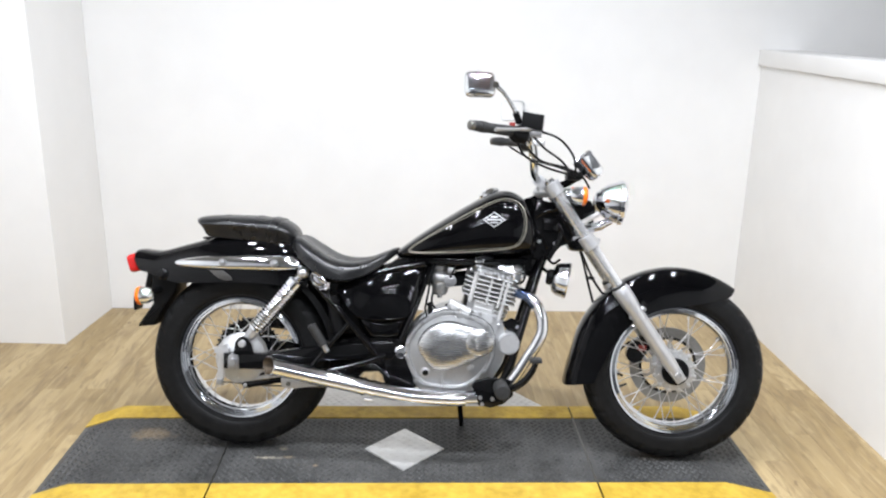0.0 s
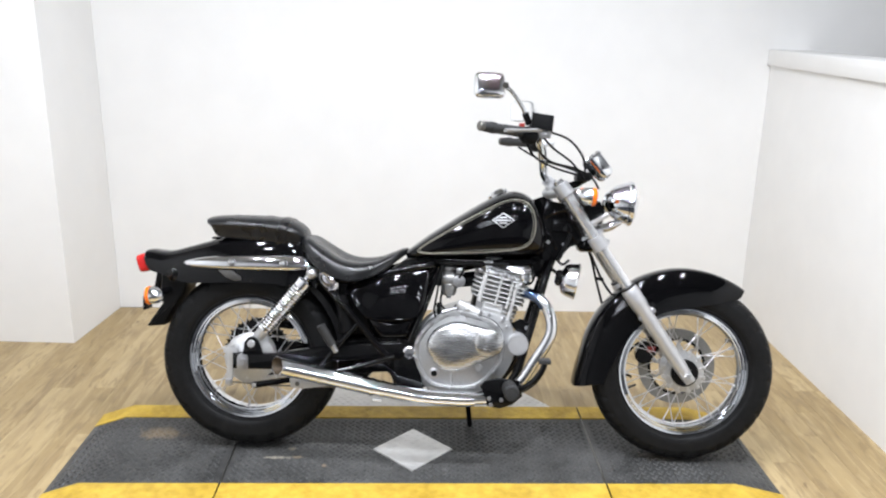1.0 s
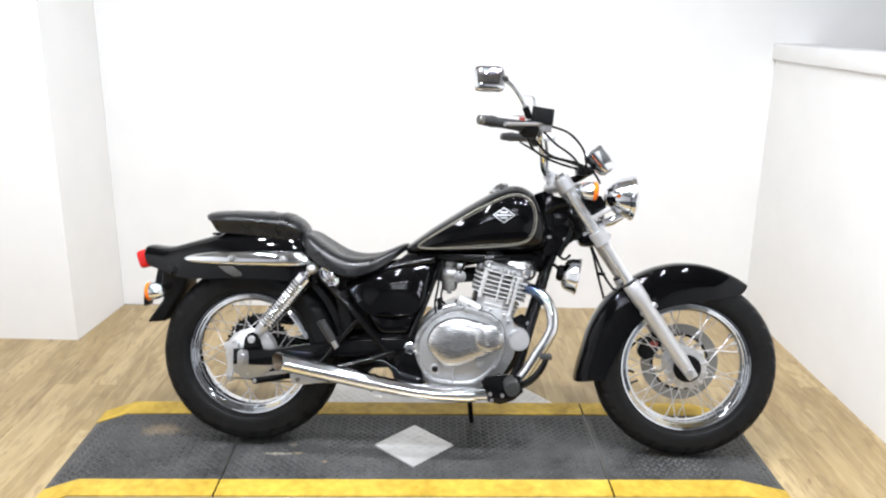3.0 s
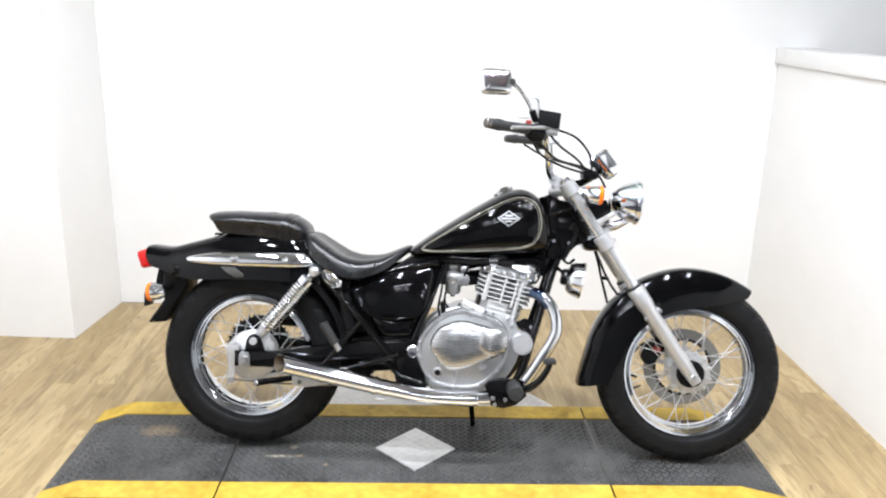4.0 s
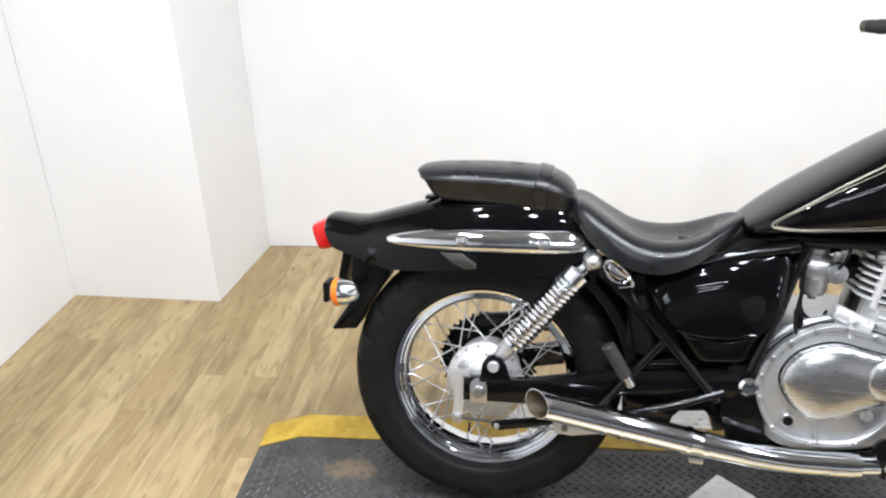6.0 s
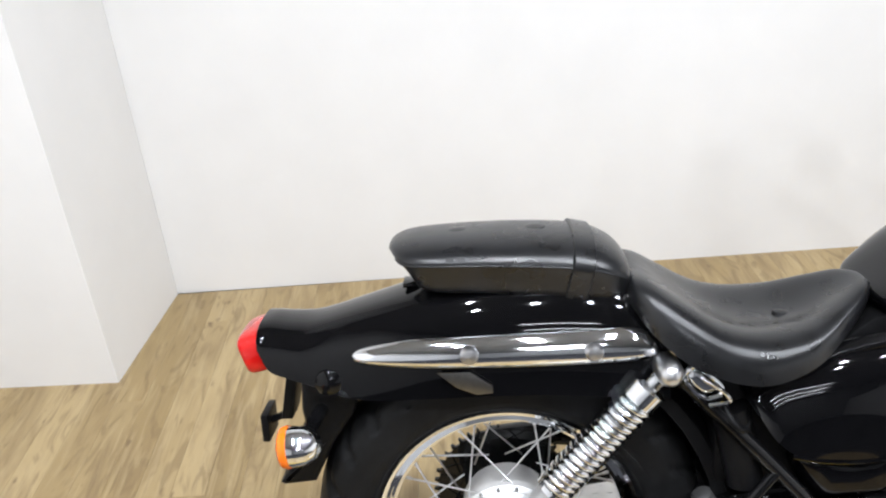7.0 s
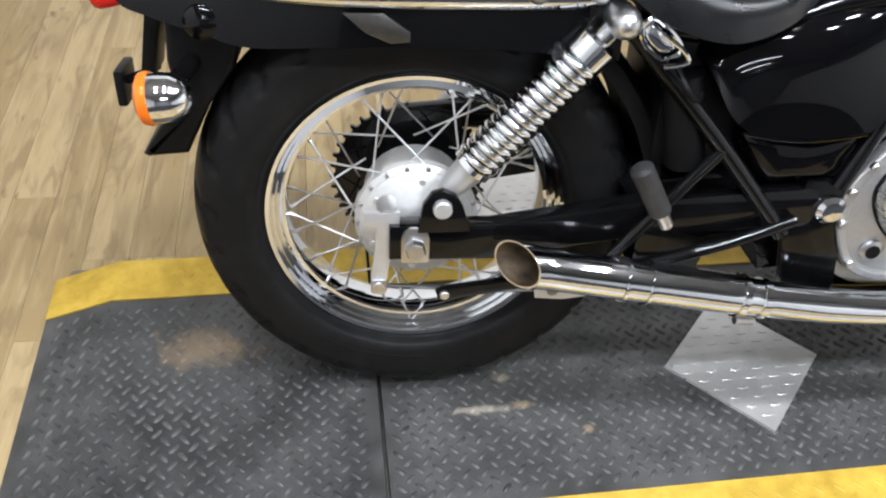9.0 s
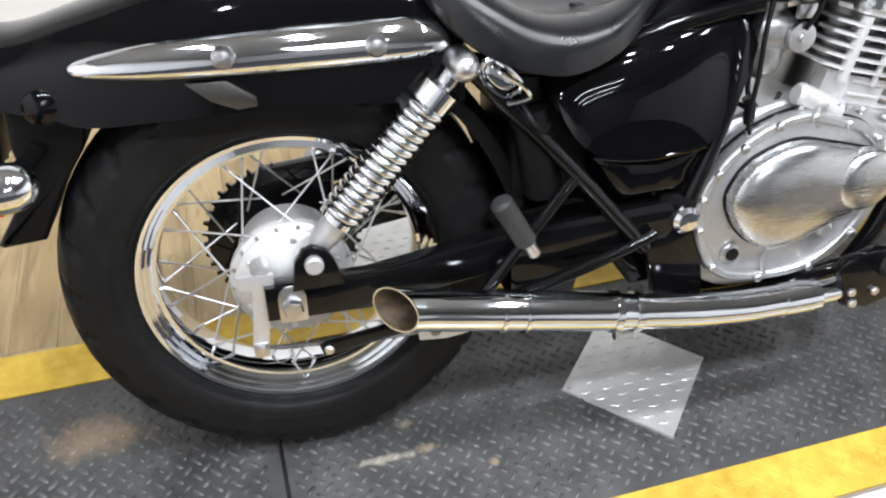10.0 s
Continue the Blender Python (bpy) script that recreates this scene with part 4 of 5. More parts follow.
rod("backbone_tube", [(0.30, 0, 0.565), (0.50, 0, 0.590), (0.80, 0, 0.665), (1.00, 0, 0.80)], 0.024, smooth=16)
part("steering_head", tube([(1.035, 0, 0.690), (0.965, 0, 0.870)], 0.032, 20), FRAME_BLACK, bike, "black steering head")
part("head_gusset", slab([(0.88, 0.66), (0.955, 0.76), (0.985, 0.70), (1.00, 0.645), (0.96, 0.60)], -0.022, 0.022, 0.004), FRAME_BLACK, bike)
part("head_cover", slab([(0.975, 0.862), (1.038, 0.850), (1.066, 0.806), (1.098, 0.752), (1.108, 0.722), (1.062, 0.706), (1.036, 0.676), (1.004, 0.650), (0.968, 0.664), (0.960, 0.760)], -0.040, 0.040, 0.010, 3), FRAME_BLACK, bike, "gloss black pressed cover beside the steering head")
for pts, r in (([(0.975, -0.046, 0.802), (1.010, -0.050, 0.822), (1.050, -0.050, 0.830)], 0.006), ([(1.024, -0.048, 0.800), (1.056, -0.048, 0.760), (1.084, -0.048, 0.724)], 0.005), ([(0.972, -0.046, 0.762), (0.996, -0.050, 0.742), (1.020, -0.048, 0.700)], 0.006), ([(1.000, -0.044, 0.690), (1.020, -0.050, 0.664), (1.040, -0.046, 0.650), (1.060, -0.040, 0.664)], 0.0045)):
    rod("head_tube", pts, r, smooth=14, n=10)
for x, z in ((1.012, 0.786), (1.040, 0.716), (0.990, 0.722)):
    bolt("cover_screw", (x, -0.040, z), (0, -1, 0), 0.006, 0.006, STEEL, bike)
for s in (-1, 1):
    rod("down_tube", [(1.018, s * 0.022, 0.700), (0.985, s * 0.040, 0.610), (0.955, s * 0.060, 0.500), (0.925, s * 0.078, 0.395), (0.895, s * 0.088, 0.290), (0.850, s * 0.095, 0.225)], 0.0145, smooth=24, label="gloss black frame down tube")
    rod("cradle_tube", [(0.850, s * 0.095, 0.225), (0.70, s * 0.10, 0.200), (0.52, s * 0.105, 0.205)], 0.0145, smooth=10)
    rod("rear_post", [(0.634, s * 0.072, 0.630), (0.611, s * 0.092, 0.565), (0.581, s * 0.112, 0.480), (0.546, s * 0.120, 0.390)], 0.0108, label="gloss black frame post", smooth=12)
    rod("seat_stay", [(0.240, s * 0.106, 0.596), (0.304, s * 0.116, 0.527), (0.379, s * 0.121, 0.447), (0.487, s * 0.122, 0.322)], 0.0115, smooth=22)
    rod("upper_rail", [(0.20, s * 0.085, 0.605), (0.36, s * 0.085, 0.580), (0.50, s * 0.088, 0.618), (0.62, s * 0.100, 0.645)], 0.0125, smooth=16)
    rod("peg_stay", [(0.379, s * 0.124, 0.447), (0.330, s * 0.132, 0.392), (0.250, s * 0.138, 0.292)], 0.0085, smooth=8)
    rod("lower_stay", [(0.498, s * 0.128, 0.345), (0.400, s * 0.135, 0.312), (0.285, s * 0.140, 0.284)], 0.0085, smooth=8)
    peg = part("pillion_peg", tube([(0.262, s * 0.168, 0.446), (0.263, s * 0.168, 0.443), (0.300, s * 0.160, 0.380)], [0.010, 0.0145, 0.0140], 16), GRIP_RUBBER, bike, "folded-up black rubber pillion footpeg")
    part("peg_pin", tube([(0.298, s * 0.160, 0.384), (0.313, s * 0.158, 0.358)], 0.0085, 12), STEEL, peg)
    part("pivot_plate", slab([(0.505, 0.398), (0.566, 0.398), (0.575, 0.33), (0.595, 0.22), (0.555, 0.195), (0.512, 0.235), (0.492, 0.32)], s * 0.100, s * 0.118, 0.006), FRAME_BLACK, bike, "gloss black frame pivot plate")
    part("pivot_cap", lathe([(0.020, 0.0), (0.020, 0.008), (0.014, 0.013), (0, 0.014)], (0.546, s * 0.116, 0.357), (0, s, 0), 24), CHROME, bike, "chrome pivot cap")

# battery box and inner fender
part("seat_base", slab([(0.36, 0.560), (0.44, 0.590), (0.52, 0.650), (0.60, 0.655), (0.62, 0.620), (0.50, 0.560)], -0.070, 0.070, 0.006), PLASTIC, bike, "matt black seat base")
part("battery_box", block((0.30, -0.085, 0.40), (0.545, 0.085, 0.60), 0.02), PLASTIC, bike)
part("air_box_duct", tube([(0.52, -0.02, 0.60), (0.58, -0.03, 0.602), (0.645, -0.035, 0.594)], 0.030, 20), PLASTIC, bike)
inner = []
for f in np.linspace(0, 1, 12):
    a = radians(70 - 80 * f)
    r = 0.335
    x, z = r * math.cos(a), 0.3075 + r * math.sin(a)
    inner.append([(x - 0.02, -0.08, z - 0.005), (x, -0.075, z), (x + 0.010, -0.05, z + 0.006), (x + 0.010, 0.05, z + 0.006), (x, 0.075, z), (x - 0.02, 0.08, z - 0.005), (x - 0.004, 0.06, z - 0.004), (x - 0.004, -0.06, z - 0.004)])
part("inner_fender", loft(inner), PLASTIC, bike, "matt black inner fender", 45)
part("tool_tube", tube([(0.318, -0.095, 0.535), (0.345, -0.095, 0.415)], 0.026, 20), PLASTIC, bike, "black tool tube")
rod("hose", [(0.30, -0.10, 0.555), (0.315, -0.128, 0.525), (0.335, -0.118, 0.510), (0.345, -0.095, 0.530)], 0.005, PLASTIC, smooth=14)
for s in (-1, 1):
    rings = []
    for x, hi, lo in glide([(0.334, 0.566, 0.556), (0.352, 0.576, 0.530), (0.376, 0.587, 0.494), (0.410, 0.598, 0.469), (0.460, 0.611, 0.462), (0.510, 0.622, 0.462), (0.556, 0.632, 0.470), (0.584, 0.637, 0.505), (0.600, 0.638, 0.560), (0.606, 0.634, 0.600)], 40):
        swell = 0.026 * max(0.02, 1 - abs((x - 0.472) / 0.140) ** 2.2)
        ring = [(x, s * 0.070, hi), (x, s * 0.070, lo)]
        for k in range(21):
            u = 1 - k / 20
            w = u ** 0.55
            ring.append((x, s * (0.084 + 0.044 * u + swell * (1 - abs(2 * w - 1) ** 2.0)), hi - (hi - lo) * u))
        rings.append(ring)
    part("side_cover", loft(rings), PAINT, bike, "gloss black domed side cover", 60)
    part("lower_side_cover", pillow([(0.404, 0.461), (0.490, 0.457), (0.568, 0.471), (0.556, 0.430), (0.545, 0.402), (0.480, 0.395), (0.432, 0.400)], s * 0.090, s * 0.030, 48, 6, 0.55), PAINT, bike, "gloss black lower side cover", 60)
    rod("cover_beading", [(0.398, s * 0.126, 0.469), (0.440, s * 0.129, 0.4625), (0.490, s * 0.129, 0.4605), (0.556, s * 0.128, 0.469)], 0.0025, PAINT, smooth=12, n=8)

# ---- engine ----
def engine_case(s):
    return part("crankcase", slab([(p[0], p[1]) for p in ring_of([(0.556, 0.380), (0.585, 0.440), (0.640, 0.480), (0.720, 0.500), (0.850, 0.475), (0.885, 0.420), (0.880, 0.330), (0.815, 0.242), (0.720, 0.218), (0.625, 0.222), (0.572, 0.270), (0.553, 0.330)], 48)], -0.098, 0.098, 0.008), ALLOY, bike, "cast alloy engine crankcase")


case = engine_case(1)
OUT = ring_of([(0.560, 0.385), (0.586, 0.434), (0.622, 0.468), (0.665, 0.490), (0.710, 0.497), (0.760, 0.484), (0.812, 0.466), (0.846, 0.425), (0.848, 0.345), (0.812, 0.284), (0.755, 0.244), (0.680, 0.238), (0.606, 0.256), (0.566, 0.320)], 72)
MID = np.array([0.705, 0.365])


def shrunk(outline, f):
    return [tuple(MID + (p - MID) * f) for p in outline]

part("clutch_housing", slab(shrunk(OUT, 1.0), -0.101, -0.116, 0.005, 2), ALLOY, case, "cast alloy clutch housing")
flange = bmesh.new()
loft([[(x, y, z) for x, z in shrunk(OUT, f)] for f, y in ((0.995, -0.114), (0.992, -0.121), (0.975, -0.1235), (0.915, -0.1235), (0.895, -0.121), (0.885, -0.114))], flange, caps=False)
part("housing_flange", flange, ALLOY, case, "raised bolting flange of the clutch housing", 40)
part("case_gasket", slab(shrunk(OUT, 1.012), -0.0985, -0.1005, 0.0), PLASTIC, case)
DOME = [(0.603, 0.381), (0.623, 0.426), (0.660, 0.450), (0.704, 0.459), (0.750, 0.450), (0.794, 0.439), (0.828, 0.428), (0.847, 0.403), (0.842, 0.371), (0.805, 0.347), (0.758, 0.326), (0.713, 0.307), (0.666, 0.301), (0.626, 0.331)]
# black strip stands in for shade in the recess round the cover
part("cover_shade_line", slab([tuple(p) for p in ring_of([(0.7186 + (x - 0.7186) * 1.02, 0.385 + (z - 0.385) * 1.03) for x, z in DOME], 80)], -0.115, -0.1195, 0.0), PLASTIC, case, "dark line round the cover for the shaded recess")
part("clutch_cover", pillow(DOME, -0.116, -0.018, 96, 14, 0.30, -0.020, middle=(0.706, 0.384)), POLISHED, case, "polished domed clutch cover", 60)
part("oil_filter_cover", lathe([(0.046, 0.0), (0.0455, 0.014), (0.043, 0.0195), (0.037, 0.0225), (0.024, 0.0245), (0.010, 0.0255), (0, 0.0257)], (0.799, -0.134, 0.398), (0, -1, 0), 48), POLISHED, case, "polished round filter cover", 60)
for k in range(5):
    part("cover_flute", tube([(0.786, -0.1588, 0.381 + 0.0085 * k), (0.822 - 0.0018 * (k - 2) ** 2, -0.1566, 0.381 + 0.0085 * k)], 0.0016, 8), POLISHED, case)
part("generator_cover", slab([(x, z - 0.03) for x, z in shrunk(OUT, 0.80)], 0.100, 0.125, 0.012), ALLOY, case, "cast alloy generator cover")
part("starter_cover", lathe([(0.034, -0.03), (0.034, 0.056), (0.0325, 0.059), (0.0305, 0.059), (0.0300, 0.0565), (0.0285, 0.0565), (0.0280, 0.0595), (0, 0.060)], (0.895, -0.070, 0.392), (0, -1, 0), 36), FORK_SILVER, case, "round silver side cap")
for i, k in enumerate((0, 4, 9, 15, 21, 27, 33, 39, 45, 51, 57, 63, 68)):
    x, z = OUT[k] + (MID - OUT[k]) * 0.045
    part("case_bolt", lathe([(0.0065, 0), (0.0065, 0.006), (0.005, 0.008), (0, 0.0085)], (x, -0.122, z), (0, -1, 0), 10), STEEL, case)
plug = part("oil_plug", lathe([(0.0165, 0.0), (0.0165, 0.004), (0.013, 0.006), (0.0, 0.006)], (0.627, -0.117, 0.290), (0, -1, 0), 24), STEEL, case)
part("sight_glass", lathe([(0.0105, 0.005), (0.010, 0.0075), (0, 0.008)], (0.627, -0.117, 0.290), (0, -1, 0), 20), PLASTIC, plug)
part("case_boss", lathe([(0.012, 0), (0.012, 0.010), (0.008, 0.013), (0, 0.013)], (0.772, -0.115, 0.312), (0, -1, 0), 20), ALLOY, case)
part("cover_rib", tube([(0.688, -0.117, 0.298), (0.682, -0.118, 0.270), (0.688, -0.120, 0.246)], 0.004, 8), ALLOY, case)
for pts in ([(0.585, 0.436), (0.630, 0.474), (0.700, 0.492)], [(0.630, 0.468), (0.700, 0.490), (0.780, 0.482)]):
    part("case_ridge", tube([(x, -0.075, z) for x, z in pts], 0.013, 14, 12), ALLOY, case)

# barrel: a leaned stack of fins
LEANF = radians(13.5)
AX, AZ = Vector((math.sin(LEANF), 0, math.cos(LEANF))), Vector((math.cos(LEANF), 0, -math.sin(LEANF)))
FOOT = Vector((0.790, 0, 0.455))


def fin(h, half_x, half_y, thick, shift=0.0, chamfer=0.018):
    c = FOOT + AX * h + AZ * shift
    bm = bmesh.new()
    ring = [(half_x, half_y - chamfer), (half_x - chamfer, half_y), (-half_x + chamfer, half_y), (-half_x, half_y - chamfer), (-half_x, -half_y + chamfer), (-half_x + chamfer, -half_y), (half_x - chamfer, -half_y), (half_x, -half_y + chamfer)]
    rings = []
    for t, g in ((-thick / 2, -0.0008), (-thick * 0.3, 0), (thick * 0.3, 0), (thick / 2, -0.0008)):
        rings.append([c + AX * t + AZ * (a + math.copysign(g, a)) + Vector((0, b + math.copysign(g, b), 0)) for a, b in ring])
    return loft(rings, bm)


# the core's dark colour paints the shade in the fin gaps
barrel = part("cylinder_barrel", tube([FOOT - AX * 0.02, FOOT + AX * 0.20], 0.062, 32), DARK_METAL, bike, "finned silver alloy cylinder barrel, core darkened as shade between fins")
for k in range(5):
    part("fin", fin(0.082 + 0.0146 * k, 0.088 + 0.001 * k, 0.098, 0.0044, 0.018), FIN_ALLOY, barrel)
for k in range(5):
    part("fin", fin(0.010 + 0.0135 * k, 0.029 + 0.002 * k, 0.084, 0.0045, 0.056), FIN_ALLOY, barrel)
part("cylinder_jacket", fin(0.034, 0.053, 0.088, 0.078, 0.008, 0.022), FIN_ALLOY, barrel, "smooth lower cylinder casting")
for h in (0.012, 0.030, 0.048, 0.066):
    part("jacket_bead", tube([FOOT + AX * h + AZ * u + Vector((0, -0.0885, 0)) for u in (-0.020, 0.036)], 0.0028, 8), FIN_ALLOY, barrel)
for u, r in ((-0.062, 0.0085), (-0.008, 0.0045), (0.030, 0.0045)):
    part("fin_rib", tube([FOOT + AX * 0.064 + AZ * (u + 0.022) + Vector((0, -0.092, 0)), FOOT + AX * 0.152 + AZ * (u + 0.022) + Vector((0, -0.092, 0))], r, 10), FIN_ALLOY, barrel)
part("fin_rib", tube([FOOT + AX * 0.006 + AZ * 0.068 + Vector((0, -0.086, 0)), FOOT + AX * 0.152 + AZ * 0.068 + Vector((0, -0.090, 0))], 0.0065, 10), FIN_ALLOY, barrel)
head = part("cylinder_head", fin(0.158, 0.092, 0.098, 0.008, 0.018, 0.03), ALLOY, bike, "silver alloy cylinder head with covers")
cover = []
for t, g in ((0.160, 0.004), (0.176, 0.008), (0.178, 0.0125), (0.184, 0.0125), (0.188, 0.007), (0.203, 0.005), (0.213, 0.000), (0.219, -0.010), (0.222, -0.032)):
    ring = []
    for k in range(32):
        u = 2 * math.pi * k / 32
        c, s = math.cos(u), math.sin(u)
        ring.append(FOOT + AX * t + AZ * (0.022 + (0.084 + g) * math.copysign(abs(c) ** 0.45, c)) + Vector((0, (0.080 + g) * math.copysign(abs(s) ** 0.45, s), 0)))
    cover.append(ring)
part("rocker_cover", loft(cover), POLISHED, head, "cast alloy rocker cover", 50)
for u, h, r in ((-0.050, 0.192, 0.015), (0.082, 0.178, 0.016), (-0.070, 0.164, 0.008), (0.010, 0.168, 0.010), (0.036, 0.166, 0.010), (-0.016, 0.166, 0.007)):
    p = FOOT + AX * h + AZ * (u + 0.008) + Vector((0, -0.090, 0))
    part("cover_bolt", lathe([(r, 0.0), (r, 0.008), (r * 0.7, 0.012), (0, 0.013)], p, (0, -1, 0), 16), CHROME if r > 0.01 else STEEL, head)
part("head_bridge", tube([FOOT + AX * 0.167 + AZ * -0.03 + Vector((0, -0.090, 0)), FOOT + AX * 0.167 + AZ * 0.035 + Vector((0, -0.086, 0))], 0.007, 10), ALLOY, head)
part("release_shaft", lathe([(0.012, 0.0), (0.012, 0.022), (0.009, 0.026), (0.009, 0.036), (0, 0.037)], (0.728, -0.104, 0.470), (0.05, -0.25, 1), 20), ALLOY, case, "clutch release shaft boss")
part("release_arm", slab([(0.640, 0.482), (0.654, 0.486), (0.640, 0.472), (0.624, 0.468), (0.622, 0.474)], -0.112, -0.106, 0.002), STEEL, case)
rod("clutch_cable", [(0.628, -0.110, 0.470), (0.622, -0.112, 0.500), (0.630, -0.105, 0.550), (0.636, -0.095, 0.600), (0.650, -0.080, 0.650)], 0.0035, PLASTIC, smooth=20, n=8)
part("case_block", block((0.640, -0.100, 0.450), (0.690, -0.060, 0.484), 0.005), ALLOY, case)
part("breather_stub", tube([(0.640, -0.085, 0.470), (0.636, -0.090, 0.505), (0.630, -0.088, 0.515)], 0.008, 12), PLASTIC, case)
for x, z, r in ((0.672, 0.486, 0.006), (0.755, 0.498, 0.006), (0.775, 0.492, 0.005), (0.800, 0.486, 0.006), (0.846, 0.470, 0.007), (0.862, 0.448, 0.006), (0.700, 0.500, 0.005)):
    part("casting_bolt", lathe([(r, 0), (r, 0.010), (r * 0.7, 0.012), (0, 0.012)], (x, -0.100, z), (0, -1, 0), 8), STEEL, case)
part("engine_mount", slab([(0.868, 0.452), (0.905, 0.470), (0.935, 0.452), (0.942, 0.400), (0.925, 0.340), (0.905, 0.345), (0.900, 0.420)], -0.075, -0.068, 0.002), FRAME_BLACK, bike, "black engine mounting plate")
for x, z in ((0.925, 0.440), (0.915, 0.365)):
    bolt("mount_bolt", (x, -0.075, z), (0, -1, 0), 0.007, 0.006, STEEL, bike)
part("base_boss", tube([(0.696, -0.098, 0.5185), (0.700, -0.098, 0.517), (0.764, -0.098, 0.486)], [0.011, 0.0155, 0.0165], 16), FIN_ALLOY, case, "bright cast boss beside the cylinder foot")
part("barrel_foot", block((0.735, -0.088, 0.440), (0.862, 0.082, 0.474), 0.010), ALLOY, case)
rod("head_cable", [(0.93, -0.075, 0.645), (0.945, -0.080, 0.615), (0.935, -0.085, 0.590), (0.915, -0.09, 0.585)], 0.0035, PLASTIC, smooth=14, n=8)

# carburettor
carb = part("carburettor", lathe([(0.024, -0.030), (0.030, -0.020), (0.030, 0.020), (0.024, 0.030)], (0.672, -0.045, 0.590), (1, 0, -0.1), 24), CARB_ZINC, bike, "alloy carburettor")
part("float_bowl", lathe([(0.026, 0.0), (0.026, 0.026), (0.020, 0.036), (0.008, 0.038), (0.008, 0.046), (0, 0.046)], (0.666, -0.050, 0.574), (0, 0, -1), 24), CARB_ZINC, carb)
part("slide_body", lathe([(0.020, 0.0), (0.020, 0.030), (0.026, 0.034), (0.026, 0.044), (0.0, 0.050)], (0.662, -0.045, 0.590), (0.05, 0, 1), 24), CARB_ZINC, carb)
part("throttle_wheel", lathe([(0.020, 0.0), (0.020, 0.007), (0.006, 0.008), (0.006, 0.014), (0, 0.014)], (0.700, -0.076, 0.588), (0, -1, 0), 24), STEEL, carb)
part("carb_bracket", block((0.690, -0.080, 0.612), (0.716, -0.072, 0.632), 0.003), STEEL, carb)
part("intake_rubber", tube([(0.700, -0.035, 0.588), (0.750, -0.020, 0.592)], 0.025, 20), PLASTIC, carb)
for k, pts in enumerate(([(0.700, -0.085, 0.600), (0.712, -0.090, 0.625), (0.724, -0.08, 0.660)], [(0.648, -0.06, 0.560), (0.640, -0.07, 0.520), (0.654, -0.075, 0.495), (0.678, -0.075, 0.492), (0.692, -0.07, 0.510)], [(0.630, -0.07, 0.500), (0.648, -0.08, 0.488), (0.656, -0.085, 0.470)])):
    rod("fuel_hose", pts, 0.0035, PLASTIC, smooth=12, n=8)

# ---- exhaust ----
pipe = part("exhaust_pipe", tube([(0.905, -0.060, 0.560), (0.936, -0.088, 0.553), (0.972, -0.112, 0.532), (0.996, -0.124, 0.489), (1.000, -0.130, 0.438), (0.980, -0.134, 0.390), (0.948, -0.136, 0.340), (0.912, -0.138, 0.282), (0.872, -0.141, 0.240), (0.81, -0.146, 0.220), (0.74, -0.150, 0.2165)], 0.0183, 20, 60), CHROME, bike, "chrome exhaust header and slash-cut silencer", 60)
part("blued_bend", tube([(0.915, -0.069, 0.558), (0.938, -0.090, 0.552), (0.964, -0.107, 0.538), (0.982, -0.117, 0.516)], 0.0186, 20, 14), BLUED, pipe, "heat-blued header bend", 60)
part("header_flange", lathe([(0.028, 0), (0.028, 0.010), (0.020, 0.014)], (0.898, -0.055, 0.562), (0.6, -0.6, -0.2), 20), STEEL, pipe)


def silencer():
    """Silencer body with a slash-cut open end."""
    keys = [(0.118, -0.170, 0.3115), (0.45, -0.159, 0.2450), (0.56, -0.156, 0.2255), (0.60, -0.154, 0.2205), (0.64, -0.153, 0.2170), (0.70, -0.151, 0.2160), (0.76, -0.150, 0.2165)]
    pts = np.array([[np.interp(x, [k[0] for k in keys], [k[i] for k in keys]) for i in range(3)] for x in np.linspace(0.118, 0.76, 40)])
    rings, inside = [], []
    for i, p in enumerate(pts):
        d = Vector(pts[min(i + 1, 39)] - pts[max(i - 1, 0)]).normalized()
        side = Vector((0, 1, 0))
        up = d.cross(side)
        f = i / 39
        r = float(np.interp(pts[i][0], [0.118, 0.150, 0.440, 0.448, 0.60, 0.76], [0.0290, 0.0275, 0.0275, 0.0255, 0.0245, 0.0235]))
        ring = []
        for k in range(28):
            u = 2 * math.pi * k / 28
            q = Vector(p) + (side * math.cos(u) + up * math.sin(u)) * r
            if i < 6:
                q += d * (-math.cos(u) * 0.025 + 0.008) * (1 - i / 6)
            ring.append(q)
        rings.append(ring)
    for i in range(8):
        c = sum(rings[i], Vector()) / 28
        inside.append([c + (q - c) * 0.93 for q in rings[i]])
    return rings, inside


outer, inside = silencer()
part("silencer", loft([inside[0]] + outer, caps=False), CHROME, pipe, "chrome slash-cut silencer", 50)
part("silencer_bore", loft(inside[:8], caps=False), SOOT, pipe, "sooty inside of the silencer")
bm = bmesh.new()
bm.faces.new([bm.verts.new(q) for q in inside[7]])
part("baffle", bm, SOOT, pipe)
for x, w in ((0.272, 0.004), (0.296, 0.004), (0.436, 0.008), (0.456, 0.010)):
    i = min(range(40), key=lambda k: abs(outer[k][0].x - x))
    c = sum(outer[i], Vector()) / 28
    d = (sum(outer[i + 1], Vector()) / 28 - sum(outer[i - 1], Vector()) / 28).normalized()
    r = (outer[i][0] - c).length
    part("clamp_band", lathe([(r, -w / 2), (r + 0.0025, -w / 2), (r + 0.0025, w / 2), (r, w / 2)], c, d, 36, closed=True), CHROME, pipe, angle=20)
part("clamp_lug", tube([(0.434, -0.165, 0.210), (0.462, -0.163, 0.206)], 0.006, 8), STEEL, pipe)
